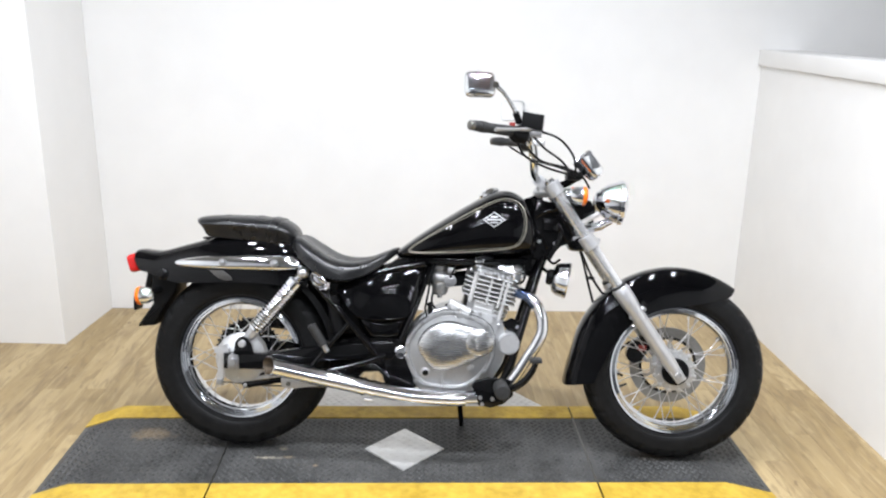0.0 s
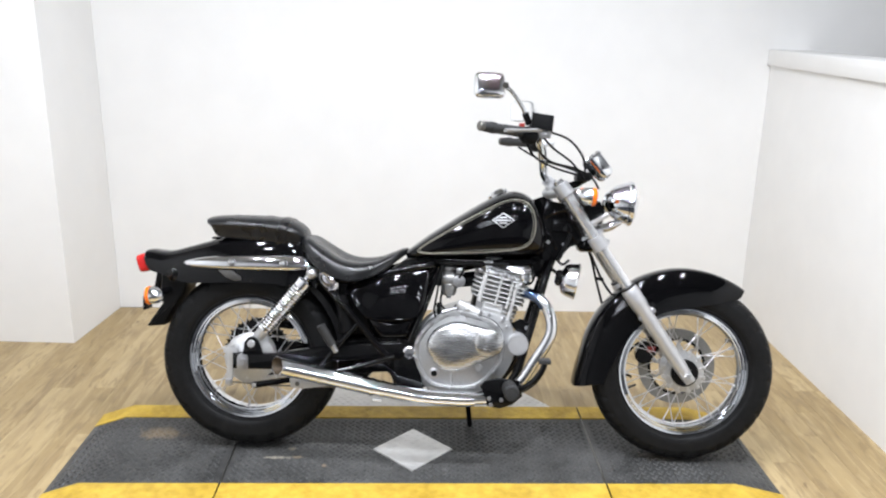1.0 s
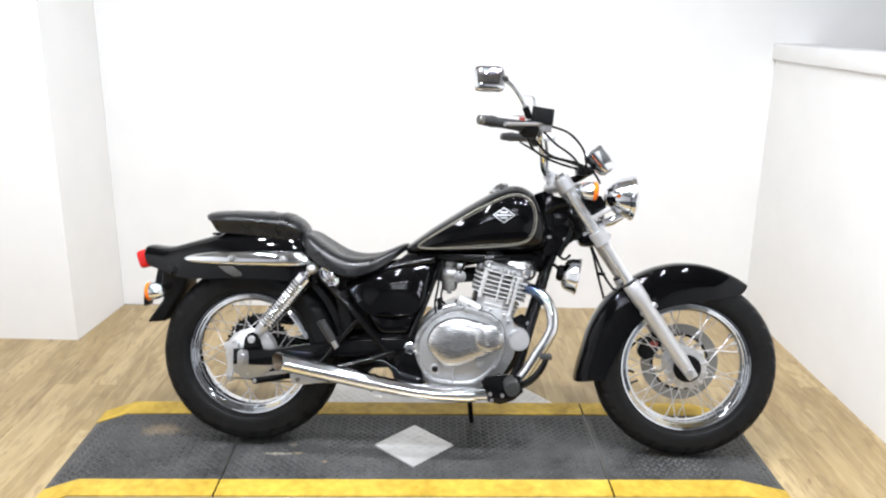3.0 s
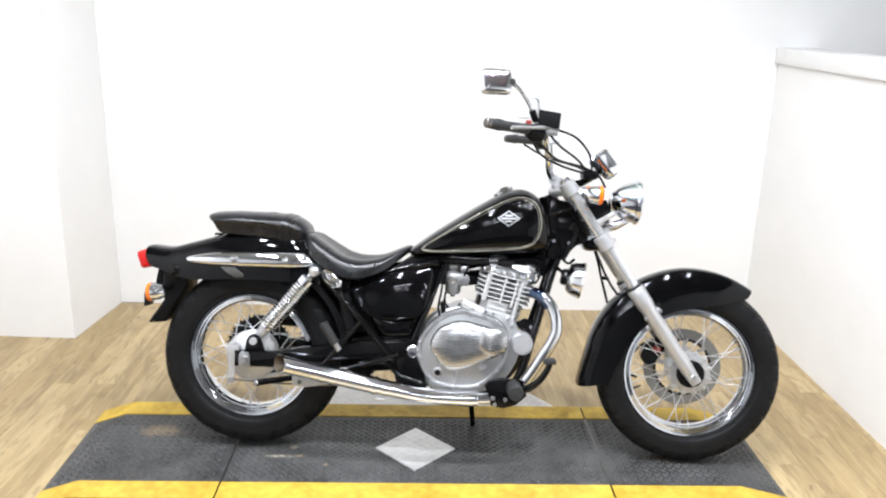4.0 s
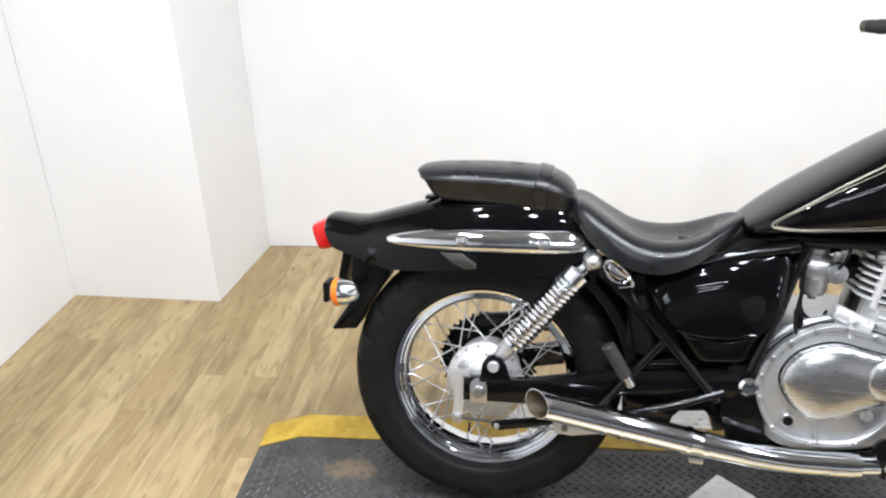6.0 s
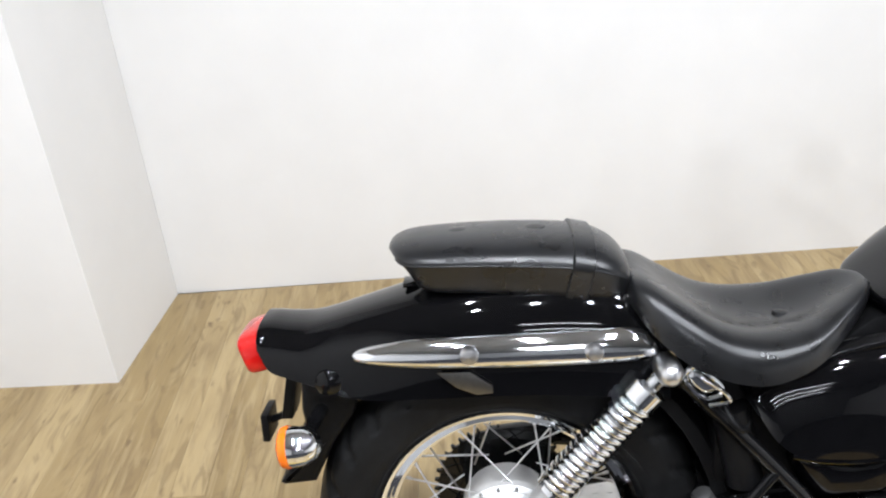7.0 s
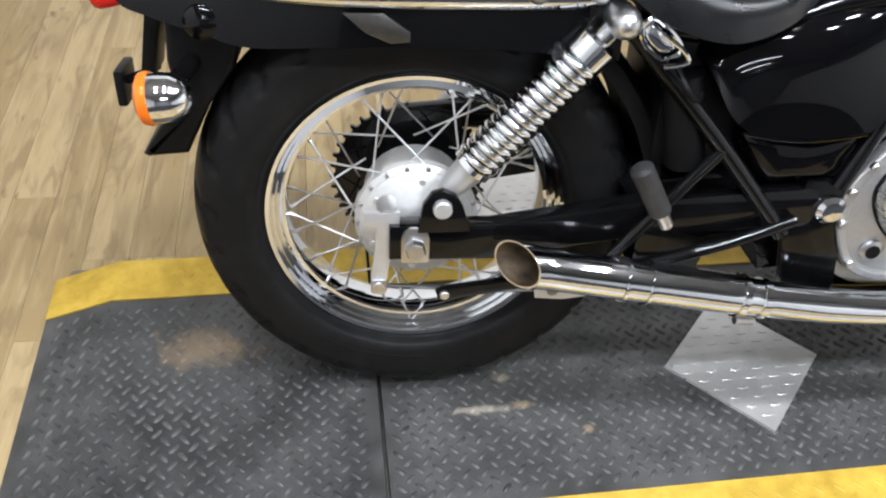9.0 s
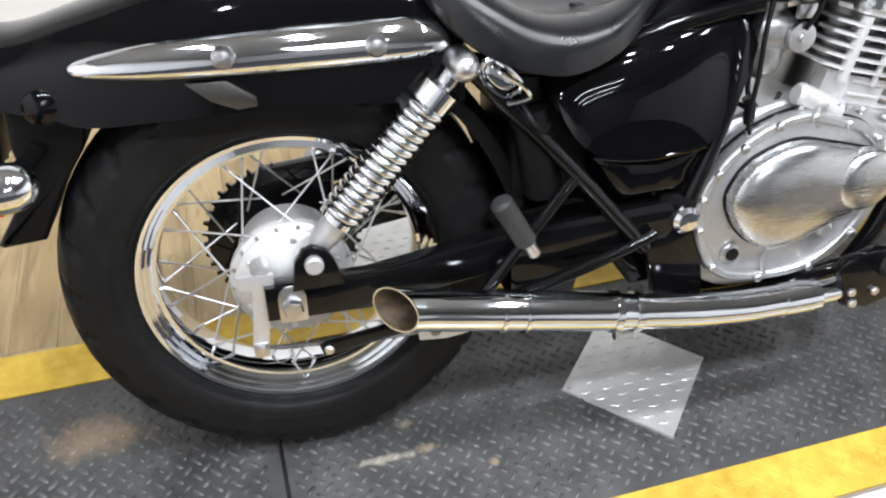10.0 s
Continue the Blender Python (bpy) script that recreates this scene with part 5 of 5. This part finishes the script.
part("sleeve_joint", tube([(0.700, -0.151, 0.216), (0.745, -0.150, 0.2163)], 0.0252, 24), CHROME, pipe)

# ---- foot controls and side stand ----
peg = part("rider_footpeg", tube([(0.868, -0.150, 0.262), (0.868, -0.155, 0.262), (0.872, -0.255, 0.266), (0.872, -0.262, 0.266)], [0.018, 0.023, 0.025, 0.020], 20), GRIP_RUBBER, bike, "black rubber rider footpeg")
part("peg_bracket", slab([(0.776, 0.262), (0.790, 0.279), (0.831, 0.290), (0.900, 0.283), (0.912, 0.235), (0.880, 0.205), (0.840, 0.192), (0.800, 0.200), (0.795, 0.228)], -0.168, -0.150, 0.004), FRAME_BLACK, bike, "black footpeg bracket")
for x, z in ((0.812, 0.205), (0.845, 0.222), (0.806, 0.225)):
    bolt("bracket_bolt", (x, -0.168, z), (0, -1, 0), 0.007, 0.006, STEEL, bike)
part("brake_pedal", tube([(0.880, -0.185, 0.258), (0.905, -0.215, 0.270), (0.938, -0.235, 0.298), (0.962, -0.240, 0.332), (0.974, -0.240, 0.362)], [0.011, 0.012, 0.011, 0.010, 0.009], 12, 24), FRAME_BLACK, bike, "black rear brake pedal")
part("pedal_pad", block((0.952, -0.262, 0.360), (0.990, -0.218, 0.373), 0.004), GRIP_RUBBER, bike)
part("left_footpeg", tube([(0.868, 0.150, 0.262), (0.872, 0.255, 0.266)], 0.022, 16), GRIP_RUBBER, bike)
part("pedal_linkage", tube([(0.62, -0.135, 0.214), (0.72, -0.128, 0.206), (0.80, -0.135, 0.212)], 0.005, 8), FRAME_BLACK, bike)
part("chain_guard", slab([(-0.02, 0.420), (0.10, 0.432), (0.50, 0.410), (0.52, 0.370), (0.30, 0.375), (0.02, 0.392)], 0.062, 0.082, 0.006), FRAME_BLACK, bike, "gloss black chain guard")
# made-up black block that fills in for chain and brackets here
part("swing_arm_filler", slab([(0.27, 0.375), (0.40, 0.395), (0.51, 0.400), (0.53, 0.240), (0.492, 0.236), (0.482, 0.268), (0.470, 0.280), (0.422, 0.276), (0.408, 0.262), (0.402, 0.236), (0.306, 0.240), (0.304, 0.325)], -0.085, 0.085, 0.008), FRAME_BLACK, bike, "gloss black filler block between the swing arms")
part("drive_chain", slab([(0.0, 0.420), (0.62, 0.400), (0.62, 0.386), (0.0, 0.405)], 0.067, 0.079, 0.002), STEEL, bike, "drive chain")
part("lower_chain", slab([(0.0, 0.212), (0.60, 0.320), (0.60, 0.306), (0.0, 0.198)], 0.067, 0.079, 0.002), STEEL, bike)
part("sump_guard", block((0.60, -0.08, 0.196), (0.86, 0.08, 0.226), 0.01), FRAME_BLACK, bike)
stand = part("side_stand", tube([(0.735, 0.100, 0.210), (0.742, 0.145, 0.120), (0.750, 0.165, 0.040), (0.752, 0.1680, -0.0335)], [0.012, 0.010, 0.009, 0.009], 12), FRAME_BLACK, bike, "black side stand, down")

# ---- front end ----
TOP, AXLE = Vector((1.020, 0, 0.905)), Vector((1.447, 0, 0.302))
RAKE = (TOP - AXLE).normalized()
for s in (-1, 1):
    off = Vector((0, s * 0.091, 0))
    low, high = AXLE + off, TOP + off
    at = lambda f: low.lerp(high, f)
    leg = part("fork_leg", tube([low - RAKE * 0.020, low - RAKE * 0.012, at(0.06), at(0.36), at(0.37), at(0.455), at(0.465)], [0.012, 0.018, 0.0225, 0.0245, 0.0270, 0.0280, 0.0245], 24), FORK_SILVER, bike, "silver cast fork slider")
    part("fork_tube", tube([at(0.45), at(1.02)], 0.0178, 24), TUBE_CHROME, bike, "chrome fork tube")
    part("dust_seal", tube([at(0.46), at(0.475)], 0.0250, 20), GRIP_RUBBER, leg)
    lug = block((-0.017, -0.013, -0.026), (0.017, 0.013, 0.026), 0.004)
    bmesh.ops.transform(lug, matrix=Matrix.Translation(low + Vector((0, s * 0.004, 0))) @ RAKE.to_track_quat("Z", "Y").to_matrix().to_4x4() @ Matrix.Rotation(radians(90), 4, "Z"), verts=lug.verts[:])
    part("axle_clamp", lug, FORK_SILVER, leg, "square silver axle clamp")
    bolt("axle_bolt", low + Vector((0, s * 0.018, 0)), (0, s, 0), 0.011, 0.008, STEEL, leg)
    for f, x, z in ((0.352, 1.331, 0.513), (0.303, 1.289, 0.487)):
        part("fender_boss", tube([at(f), Vector((x, s * 0.092, z))], [0.012, 0.0095], 12), FORK_SILVER, leg)
        bolt("boss_bolt", Vector((x, s * 0.098, z)), (0, s, 0), 0.007, 0.006, STEEL, leg)
    part("fork_cap", tube([at(1.02), at(1.03)], 0.016, 16), CHROME, bike)
    part("upper_clamp", tube([at(0.955), at(1.012)], 0.0265, 24), FORK_SILVER, bike, "silver upper fork clamp")
    part("lower_clamp", tube([at(0.675), at(0.735)], 0.0265, 24), FORK_SILVER, bike, "silver lower fork clamp")
    part("headlamp_ear", tube([at(0.80) + Vector((0.01, 0, 0)), at(0.80) + Vector((0.07, -s * 0.01, 0.035))], 0.008, 10), FORK_SILVER, bike)
for f, r, mat, name in ((0.70, 0.026, FRAME_BLACK, "lower_yoke"), (0.983, 0.022, FORK_SILVER, "upper_yoke")):
    c = AXLE.lerp(TOP, f)
    part(name, tube([c + Vector((0, -0.085, 0)), c + Vector((-0.035, -0.04, -0.01)), c + Vector((-0.035, 0.04, -0.01)), c + Vector((0, 0.085, 0))], r, 14, 16, squash=0.8), mat, bike)
for pts in ([(1.085, 0.02, 0.790), (1.120, 0.03, 0.720), (1.146, 0.045, 0.664), (1.167, 0.060, 0.592), (1.195, 0.072, 0.500)], [(1.095, 0.03, 0.790), (1.126, 0.035, 0.720), (1.152, 0.045, 0.662), (1.189, 0.060, 0.588), (1.232, 0.072, 0.530)]):
    rod("brake_hose", pts, 0.0042, PLASTIC, smooth=20, n=8)
part("hose_clip", tube([(1.163, 0.059, 0.596), (1.192, 0.060, 0.592)], 0.006, 8), PLASTIC, bike)
part("front_axle", tube([AXLE + Vector((0, -0.10, 0)), AXLE + Vector((0, 0.10, 0))], 0.008, 12), STEEL, bike)
part("front_hub", lathe([(0.0, -0.056), (0.034, -0.056), (0.036, -0.050), (0.050, -0.048), (0.066, -0.046), (0.066, -0.038), (0.045, -0.034), (0.030, -0.02), (0.030, 0.02), (0.045, 0.034), (0.062, 0.038), (0.062, 0.046), (0, 0.05)], FRONT_HUB, (0, 1, 0), 48), ALLOY, front, "alloy front hub")
part("hub_cap", lathe([(0.045, -0.008), (0.045, 0.002), (0.040, 0.006), (0.0, 0.007)], FRONT_HUB + Vector((0, -0.056, 0)), (0, -1, 0), 36), PLASTIC, front, "black hub cap")
for k in range(12):
    a = 2 * math.pi * (k + 0.5) / 12
    part("hub_rivet", lathe([(0.004, 0), (0.003, -0.003), (0, -0.004)], FRONT_HUB + Vector((0.054 * math.cos(a), -0.047, 0.054 * math.sin(a))), (0, 1, 0), 8), STEEL, front)
# brake disc with slots, on the left side
disc = bmesh.new()
N = 72
def disc_ring(r, y, wav=0.0):
    return [FRONT_HUB + Vector(((r + wav * math.sin(9 * 2 * math.pi * k / N)) * math.cos(2 * math.pi * k / N), y, (r + wav * math.sin(9 * 2 * math.pi * k / N)) * math.sin(2 * math.pi * k / N))) for k in range(N)]
prof = [disc_ring(0.092, 0.052), disc_ring(0.130, 0.052), disc_ring(0.130, 0.057), disc_ring(0.092, 0.057)]
loft(prof + [prof[0]], disc, caps=False)
bmesh.ops.remove_doubles(disc, verts=disc.verts[:], dist=1e-6)
disc_ob = part("brake_disc", disc, DISC_STEEL, front, "steel front brake disc")
for k in range(9):
    a = 2 * math.pi * k / 9
    d = Vector((math.cos(a), 0, math.sin(a)))
    e = Vector((-math.sin(a), 0, math.cos(a)))
    part("disc_carrier_arm", tube([FRONT_HUB + d * 0.050 + Vector((0, 0.053, 0)), FRONT_HUB + d * 0.072 + e * 0.012 + Vector((0, 0.054, 0)), FRONT_HUB + d * 0.097 + Vector((0, 0.0545, 0))], [0.013, 0.008, 0.012], 8, squash=0.35), ALLOY, disc_ob)
rim_hole = disc_ring(0.098, 0.0505), disc_ring(0.089, 0.0505), disc_ring(0.089, 0.0520), disc_ring(0.098, 0.0520)
bm = bmesh.new()
loft([*rim_hole, rim_hole[0]], bm, caps=False)
part("disc_inner_edge", bm, FRAME_BLACK, disc_ob, "dark inner edge of the disc")
for k in range(12):
    a = 2 * math.pi * (k + 0.5) / 12
    part("hub_lug", lathe([(0.0085, -0.004), (0.0085, 0.004), (0.007, 0.005)], FRONT_HUB + Vector((0.066 * math.cos(a), -0.042, 0.066 * math.sin(a))), (0, -1, 0), 12), ALLOY, front)
part("valve_stem", tube([FRONT_HUB + Vector((-0.176, 0, -0.070)), FRONT_HUB + Vector((-0.148, -0.004, -0.056))], [0.0045, 0.0035], 8), GRIP_RUBBER, front)
part("balance_weight", block((1.598, -0.010, 0.398), (1.606, 0.010, 0.410), 0.002), DARK_METAL, front)
calliper = part("brake_calliper", pillow([(1.305, 0.335), (1.330, 0.385), (1.385, 0.410), (1.395, 0.385), (1.372, 0.340), (1.335, 0.310)], 0.030, 0.060, 32, 5, 0.7), FRAME_BLACK, bike, "black front brake calliper")
part("calliper_bracket", block((1.345, 0.024, 0.352), (1.372, 0.034, 0.372), 0.003), RED_PAINT, calliper, "small red fitting")
rod("calliper_hose", [(1.32, 0.05, 0.38), (1.28, 0.045, 0.34), (1.27, 0.05, 0.28), (1.30, 0.05, 0.26)], 0.004, PLASTIC, smooth=14, n=8)

# front fender
rings = []
for f in np.linspace(0, 1, 44):
    a = radians(189 - 133 * f)
    r = 0.343 + 0.026 * max(0, 1 - f / 0.16) ** 1.6 - 0.006 * max(0, (f - 0.7) / 0.3)
    skirt = np.interp(f, [0, 0.06, 0.20, 0.35, 0.55, 0.70, 0.80, 0.90, 0.97, 1.0], [0.098, 0.102, 0.116, 0.124, 0.130, 0.130, 0.120, 0.094, 0.060, 0.034])
    w = np.interp(f, [0, 0.06, 0.5, 0.9, 1.0], [0.068, 0.064, 0.062, 0.061, 0.050])
    d = Vector((math.cos(a), 0, math.sin(a)))
    ring = []
    for k in range(19):
        u = math.pi * k / 18
        c, s = math.cos(u), math.sin(u)
        ring.append(FRONT_HUB + d * (r - skirt + skirt * abs(s) ** 0.62) + Vector((0, w * math.copysign(abs(c) ** 0.5, c), 0)))
    core = FRONT_HUB + d * (r - skirt)
    ring2 = [core + Vector((0, (q - core).y * 0.945, 0)) + d * ((q - core).dot(d) * 0.93) for q in ring]
    rings.append(ring + ring2[::-1])
part("front_fender", loft(rings), PAINT, bike, "gloss black deep front fender", 50)
for s in (-1, 1):
    part("fender_bracket", slab([(1.262, 0.500), (1.330, 0.545), (1.345, 0.525), (1.300, 0.480)], s * 0.0630, s * 0.0665, 0.001), FRAME_BLACK, bike)

# headlamp, indicators, gauge
AIM = Vector((0.997, 0, -0.045)).normalized()
LAMP = Vector((1.255, 0, 0.855))
bowl = part("headlamp", lathe([(0.0, -0.088), (0.014, -0.086), (0.030, -0.078), (0.046, -0.062), (0.058, -0.042), (0.066, -0.020), (0.069, -0.008), (0.0725, -0.006), (0.0745, 0.000), (0.0735, 0.008), (0.067, 0.012), (0.066, 0.004), (0.0, 0.002)], LAMP, AIM, 56), CHROME, bike, "chrome bullet headlamp", 40)
part("lens", lathe([(0.066, 0.006), (0.052, 0.018), (0.03, 0.024), (0, 0.026)], LAMP, AIM, 48), GLASS, bowl, "clear headlamp lens")
part("lamp_stay", tube([LAMP - AIM * 0.025 + Vector((0, 0, -0.062)), LAMP + Vector((-0.060, 0, -0.078)), LAMP + Vector((-0.115, 0, -0.092))], [0.011, 0.016, 0.016], 12), CHROME, bike, "chrome headlamp stay")
part("horn_bracket", block((1.10, -0.05, 0.725), (1.19, 0.05, 0.737), 0.003), FORK_SILVER, bike)
for s in (-1, 1):
    indicator("front_indicator", Vector((1.100, s * 0.140, 0.876)), (1, 0, -0.06), Vector((1.105, s * 0.085, 0.845)))
    part("lamp_bracket", slab([(1.06, 0.80), (1.10, 0.865), (1.15, 0.86), (1.17, 0.82), (1.12, 0.785)], s * 0.066, s * 0.072, 0.002), FRAME_BLACK, bike)
UPW = Vector((-0.66, 0, 0.75)).normalized()
gauge = part("speedometer", lathe([(0.0, -0.046), (0.022, -0.044), (0.031, -0.034), (0.034, -0.010), (0.036, 0.030), (0.038, 0.034), (0.038, 0.042), (0.034, 0.044), (0.033, 0.040), (0, 0.039)], (1.152, 0, 0.973), UPW, 40), CHROME, bike, "chrome speedometer cup", 40)
part("dial", lathe([(0.0325, 0.0), (0.0325, 0.001), (0, 0.001)], Vector((1.152, 0, 0.973)) + UPW * 0.040, UPW, 32), PLASTIC, gauge)
part("gauge_bracket", tube([(1.130, 0, 0.945), (1.080, 0, 0.915), (1.035, 0, 0.900)], 0.012, 10), FRAME_BLACK, bike)
part("warning_box", block((1.075, -0.04, 0.925), (1.125, 0.04, 0.955), 0.008), PLASTIC, bike)

# horn, on the right of the frame
horn = part("horn", lathe([(0.0, -0.034), (0.030, -0.033), (0.046, -0.025), (0.054, -0.010), (0.058, 0.010), (0.061, 0.016), (0.059, 0.021), (0.046, 0.016), (0.030, 0.010), (0, 0.008)], (1.066, -0.060, 0.600), (0.98, -0.10, -0.17), 40), CHROME, bike, "round chrome horn", 40)
part("horn_body", lathe([(0.0, -0.052), (0.018, -0.052), (0.026, -0.046), (0.028, -0.030), (0.0, -0.028)], (1.066, -0.060, 0.600), (0.98, -0.10, -0.17), 20), FRAME_BLACK, horn)
rod("horn_stay", [(1.035, -0.045, 0.610), (1.015, -0.03, 0.625), (0.995, -0.03, 0.64)], 0.006, n=8)

# ---- bars and controls, turned a little ----
before = set(bike.children)
bar = part("handlebar", tube([(0.807, -0.370, 1.072), (0.902, -0.285, 1.064), (0.950, -0.235, 1.060), (0.959, -0.195, 1.045), (0.967, -0.165, 1.000), (0.972, -0.110, 0.945), (0.985, -0.060, 0.922), (0.988, 0, 0.920), (0.985, 0.060, 0.922), (0.972, 0.110, 0.945), (0.967, 0.165, 1.000), (0.959, 0.195, 1.045), (0.950, 0.235, 1.060), (0.902, 0.285, 1.064), (0.807, 0.370, 1.072)], 0.0112, 16, 80), CHROME, bike, "chrome swept-back handlebar", 60)
for s in (-1, 1):
    part("bar_riser", tube([(1.000, s * 0.050, 0.895), (0.988, s * 0.050, 0.926)], [0.018, 0.016], 16), FORK_SILVER, bike, "silver handlebar riser")
    part("riser_cap", lathe([(0.019, -0.016), (0.019, 0.016)], (0.987, s * 0.050, 0.921), (0, 1, 0), 20), FORK_SILVER, bike)
    grip = part("grip", tube([(0.802, s * 0.3745, 1.0724), (0.808, s * 0.369, 1.072), (0.852, s * 0.330, 1.068), (0.907, s * 0.281, 1.0638)], [0.0140, 0.0155, 0.0150, 0.0165], 20), GRIP_RUBBER, bike, "black rubber handlebar grip")
    part("bar_end", lathe([(0.0145, -0.002), (0.0145, 0.010), (0.011, 0.013), (0, 0.013)], (0.802, s * 0.3745, 1.0724), (-0.75, s * 0.66, 0.05), 20), DARK_METAL, grip, "dark bar end weight")
    part("grip_ring", lathe([(0.0172, -0.008), (0.0172, 0.008)], (0.828, s * 0.3515, 1.0704), (-0.75, s * 0.66, 0.05), 20), GRIP_RUBBER, grip)
    part("switch_gear", tube([(0.910, s * 0.279, 1.060), (0.920, s * 0.270, 1.056), (0.942, s * 0.250, 1.054), (0.950, s * 0.243, 1.056)], [0.018, 0.026, 0.026, 0.018], 16), PLASTIC, bike, "black handlebar switch gear")
    lever = part("lever", tube([(0.977, s * 0.240, 1.072), (0.957, s * 0.275, 1.070), (0.912, s * 0.320, 1.066), (0.867, s * 0.365, 1.062)], [0.009, 0.0075, 0.006, 0.0075], 10, 18, squash=0.6), FORK_SILVER, bike, "silver hand lever")
    part("lever_perch", block((0.957, s * 0.235 - 0.022, 1.050), (0.997, s * 0.235 + 0.022, 1.072), 0.005), FORK_SILVER, bike, "silver lever perch")
    # mirror
    shift = Vector((0.062, -0.020, -0.015))
    stem = part("mirror_stem", tube([(0.937, s * 0.252, 1.070), (0.925, s * 0.262, 1.105), (0.904, s * 0.285, 1.145), (0.878, s * 0.305, 1.180), (0.857, s * 0.316, 1.194)] if s < 0 else [(0.937, 0.252, 1.070), (0.930, 0.258, 1.105), (0.924, 0.276, 1.140), (0.916, 0.292, 1.168), (0.912, 0.298, 1.179)], [0.0075, 0.0065, 0.006, 0.006, 0.007], 12, 20), CHROME, bike, "chrome mirror stem")
    part("stem_boot", tube([(0.930, s * 0.258, 1.090), (0.918, s * 0.270, 1.120)] if s < 0 else [(0.934, 0.255, 1.085), (0.929, 0.260, 1.110)], 0.0105, 12), PLASTIC, stem)
    out = Vector((0.30, s * 0.94, 0.12)).normalized()
    along = Vector((0, 0, 1)).cross(out).normalized()
    upv = out.cross(along)
    c = Vector((0.815, s * 0.328, 1.196)) + (shift if s > 0 else Vector())
    rings = []
    for g, h in ((0.88, -0.016), (0.97, -0.015), (1.0, -0.010), (1.0, -0.002), (0.95, 0.006), (0.80, 0.012), (0.5, 0.016), (0.12, 0.017)):
        ring = []
        for k in range(32):
            u = 2 * math.pi * k / 32
            a, b = math.cos(u), math.sin(u)
            ring.append(c + along * (0.046 * g * math.copysign(abs(a) ** 0.36, a)) + upv * (0.038 * g * math.copysign(abs(b) ** 0.36, b)) + out * h)
        rings.append(ring)
    shell = part("mirror", loft(rings), CHROME, bike, "chrome-backed rectangular rear-view mirror", 50)
    bm = bmesh.new()
    ring = [c + along * (0.041 * math.copysign(abs(math.cos(u)) ** 0.36, math.cos(u))) + upv * (0.033 * math.copysign(abs(math.sin(u)) ** 0.36, math.sin(u))) for u in np.linspace(0, 2 * math.pi, 32, endpoint=False)]
    loft([[q - out * 0.0172 for q in ring], [q - out * 0.0155 for q in ring]], bm)
    part("mirror_glass", bm, MIRROR, shell)
    part("mirror_pivot", lathe([(0.010, -0.012), (0.010, 0.010), (0, 0.011)], (0.858, s * 0.317, 1.195) if s < 0 else (0.915, 0.299, 1.180), (0.3, s * 0.9, 0.1), 16), CHROME, shell)
reservoir = part("brake_reservoir", slab([(0.937, 1.078), (1.000, 1.067), (1.004, 1.113), (0.940, 1.123)], -0.285, -0.225, 0.004), PLASTIC, bike, "square black brake fluid reservoir")
part("kill_switch", block((0.900, -0.272, 1.078), (0.918, -0.254, 1.092), 0.004), RED_PAINT, bike, "red engine stop switch")
for ob in set(bike.children) - before:
    ob.matrix_basis = pose(1.0, 0, 0, 0, 0, -7.0) @ pose(-1.0, 0, 0)
for pts in ([(0.94, -0.24, 1.055), (0.985, -0.17, 1.02), (1.05, -0.08, 0.985), (1.10, -0.05, 0.93)], [(0.90, -0.25, 1.045), (0.97, -0.16, 0.985), (1.06, -0.08, 0.965), (1.12, -0.05, 0.94), (1.15, -0.03, 0.90)],
            [(0.955, -0.235, 1.07), (1.03, -0.17, 1.05), (1.085, -0.10, 1.00), (1.10, -0.06, 0.94)], [(0.90, 0.25, 1.045), (0.97, 0.16, 1.00), (1.06, 0.08, 0.97), (1.13, 0.05, 0.94)],
            [(0.89, -0.26, 1.04), (0.92, -0.21, 0.995), (0.99, -0.12, 0.965), (1.07, -0.06, 0.945)], [(1.08, -0.05, 0.85), (1.12, -0.06, 0.80), (1.16, -0.05, 0.79), (1.15, -0.03, 0.83)]):
    rod("control_cable", pts, 0.0038, PLASTIC, smooth=24, n=8)
part("wiring_bundle", tube([(1.02, -0.03, 0.80), (1.06, -0.045, 0.76), (1.04, -0.05, 0.70), (1.02, -0.05, 0.66)], 0.007, 10, 16), PLASTIC, bike)
part("ignition_box", block((1.00, -0.055, 0.755), (1.05, -0.025, 0.80), 0.006), FRAME_BLACK, bike)

# ---- floor planks ----
floor = tagged(part("floor", block((LEFT - 0.15, -1.25, -0.10), (3.6, BACK + 0.15, -0.012)), material("dark_plank_joint", (0.24, 0.165, 0.08), 0.6, size=30)), "limed oak plank floor", "floor", kind="structure")
# unseen floor beyond the planks, added dark for what paint and chrome mirror
tagged(part("floor_showroom", block((LEFT - 0.15, REAR - 0.15, -0.10), (3.6, -1.252, -0.002)), material("charcoal_far_floor", (0.035, 0.035, 0.038), 0.95, size=60, spread=0.3, bump=0.5, bump_size=400, shine=0.1)), "unseen charcoal showroom floor, dark for reflections", "floor", kind="structure")
rng = random.Random(7)
PW, PL = 0.082, 0.92
shapes = {}


def plank_mesh(length):
    key = round(length, 3)
    if key not in shapes:
        shapes[key] = finish("plank", block((-PW / 2 + 0.0002, 0, -0.012), (PW / 2 - 0.0002, key - 0.0004, 0.0), 0.0005, 1), WOOD, 30)
    return shapes[key]


x = LEFT + PW / 2
while x < RIGHT + PW / 2:
    cut = rng.choice((0.2, 0.4, 0.6, 0.8, 1.0)) * PL
    y = BACK - cut
    pieces = [(y, cut)]
    while y > -1.25:
        length = min(PL, y + 1.25)
        y -= length
        if length > 0.02:
            pieces.append((y, length))
    for y0, length in pieces:
        ob = new("plank", plank_mesh(length))
        ob.parent = floor
        ob.location = (x, y0, 0)
    x += PW
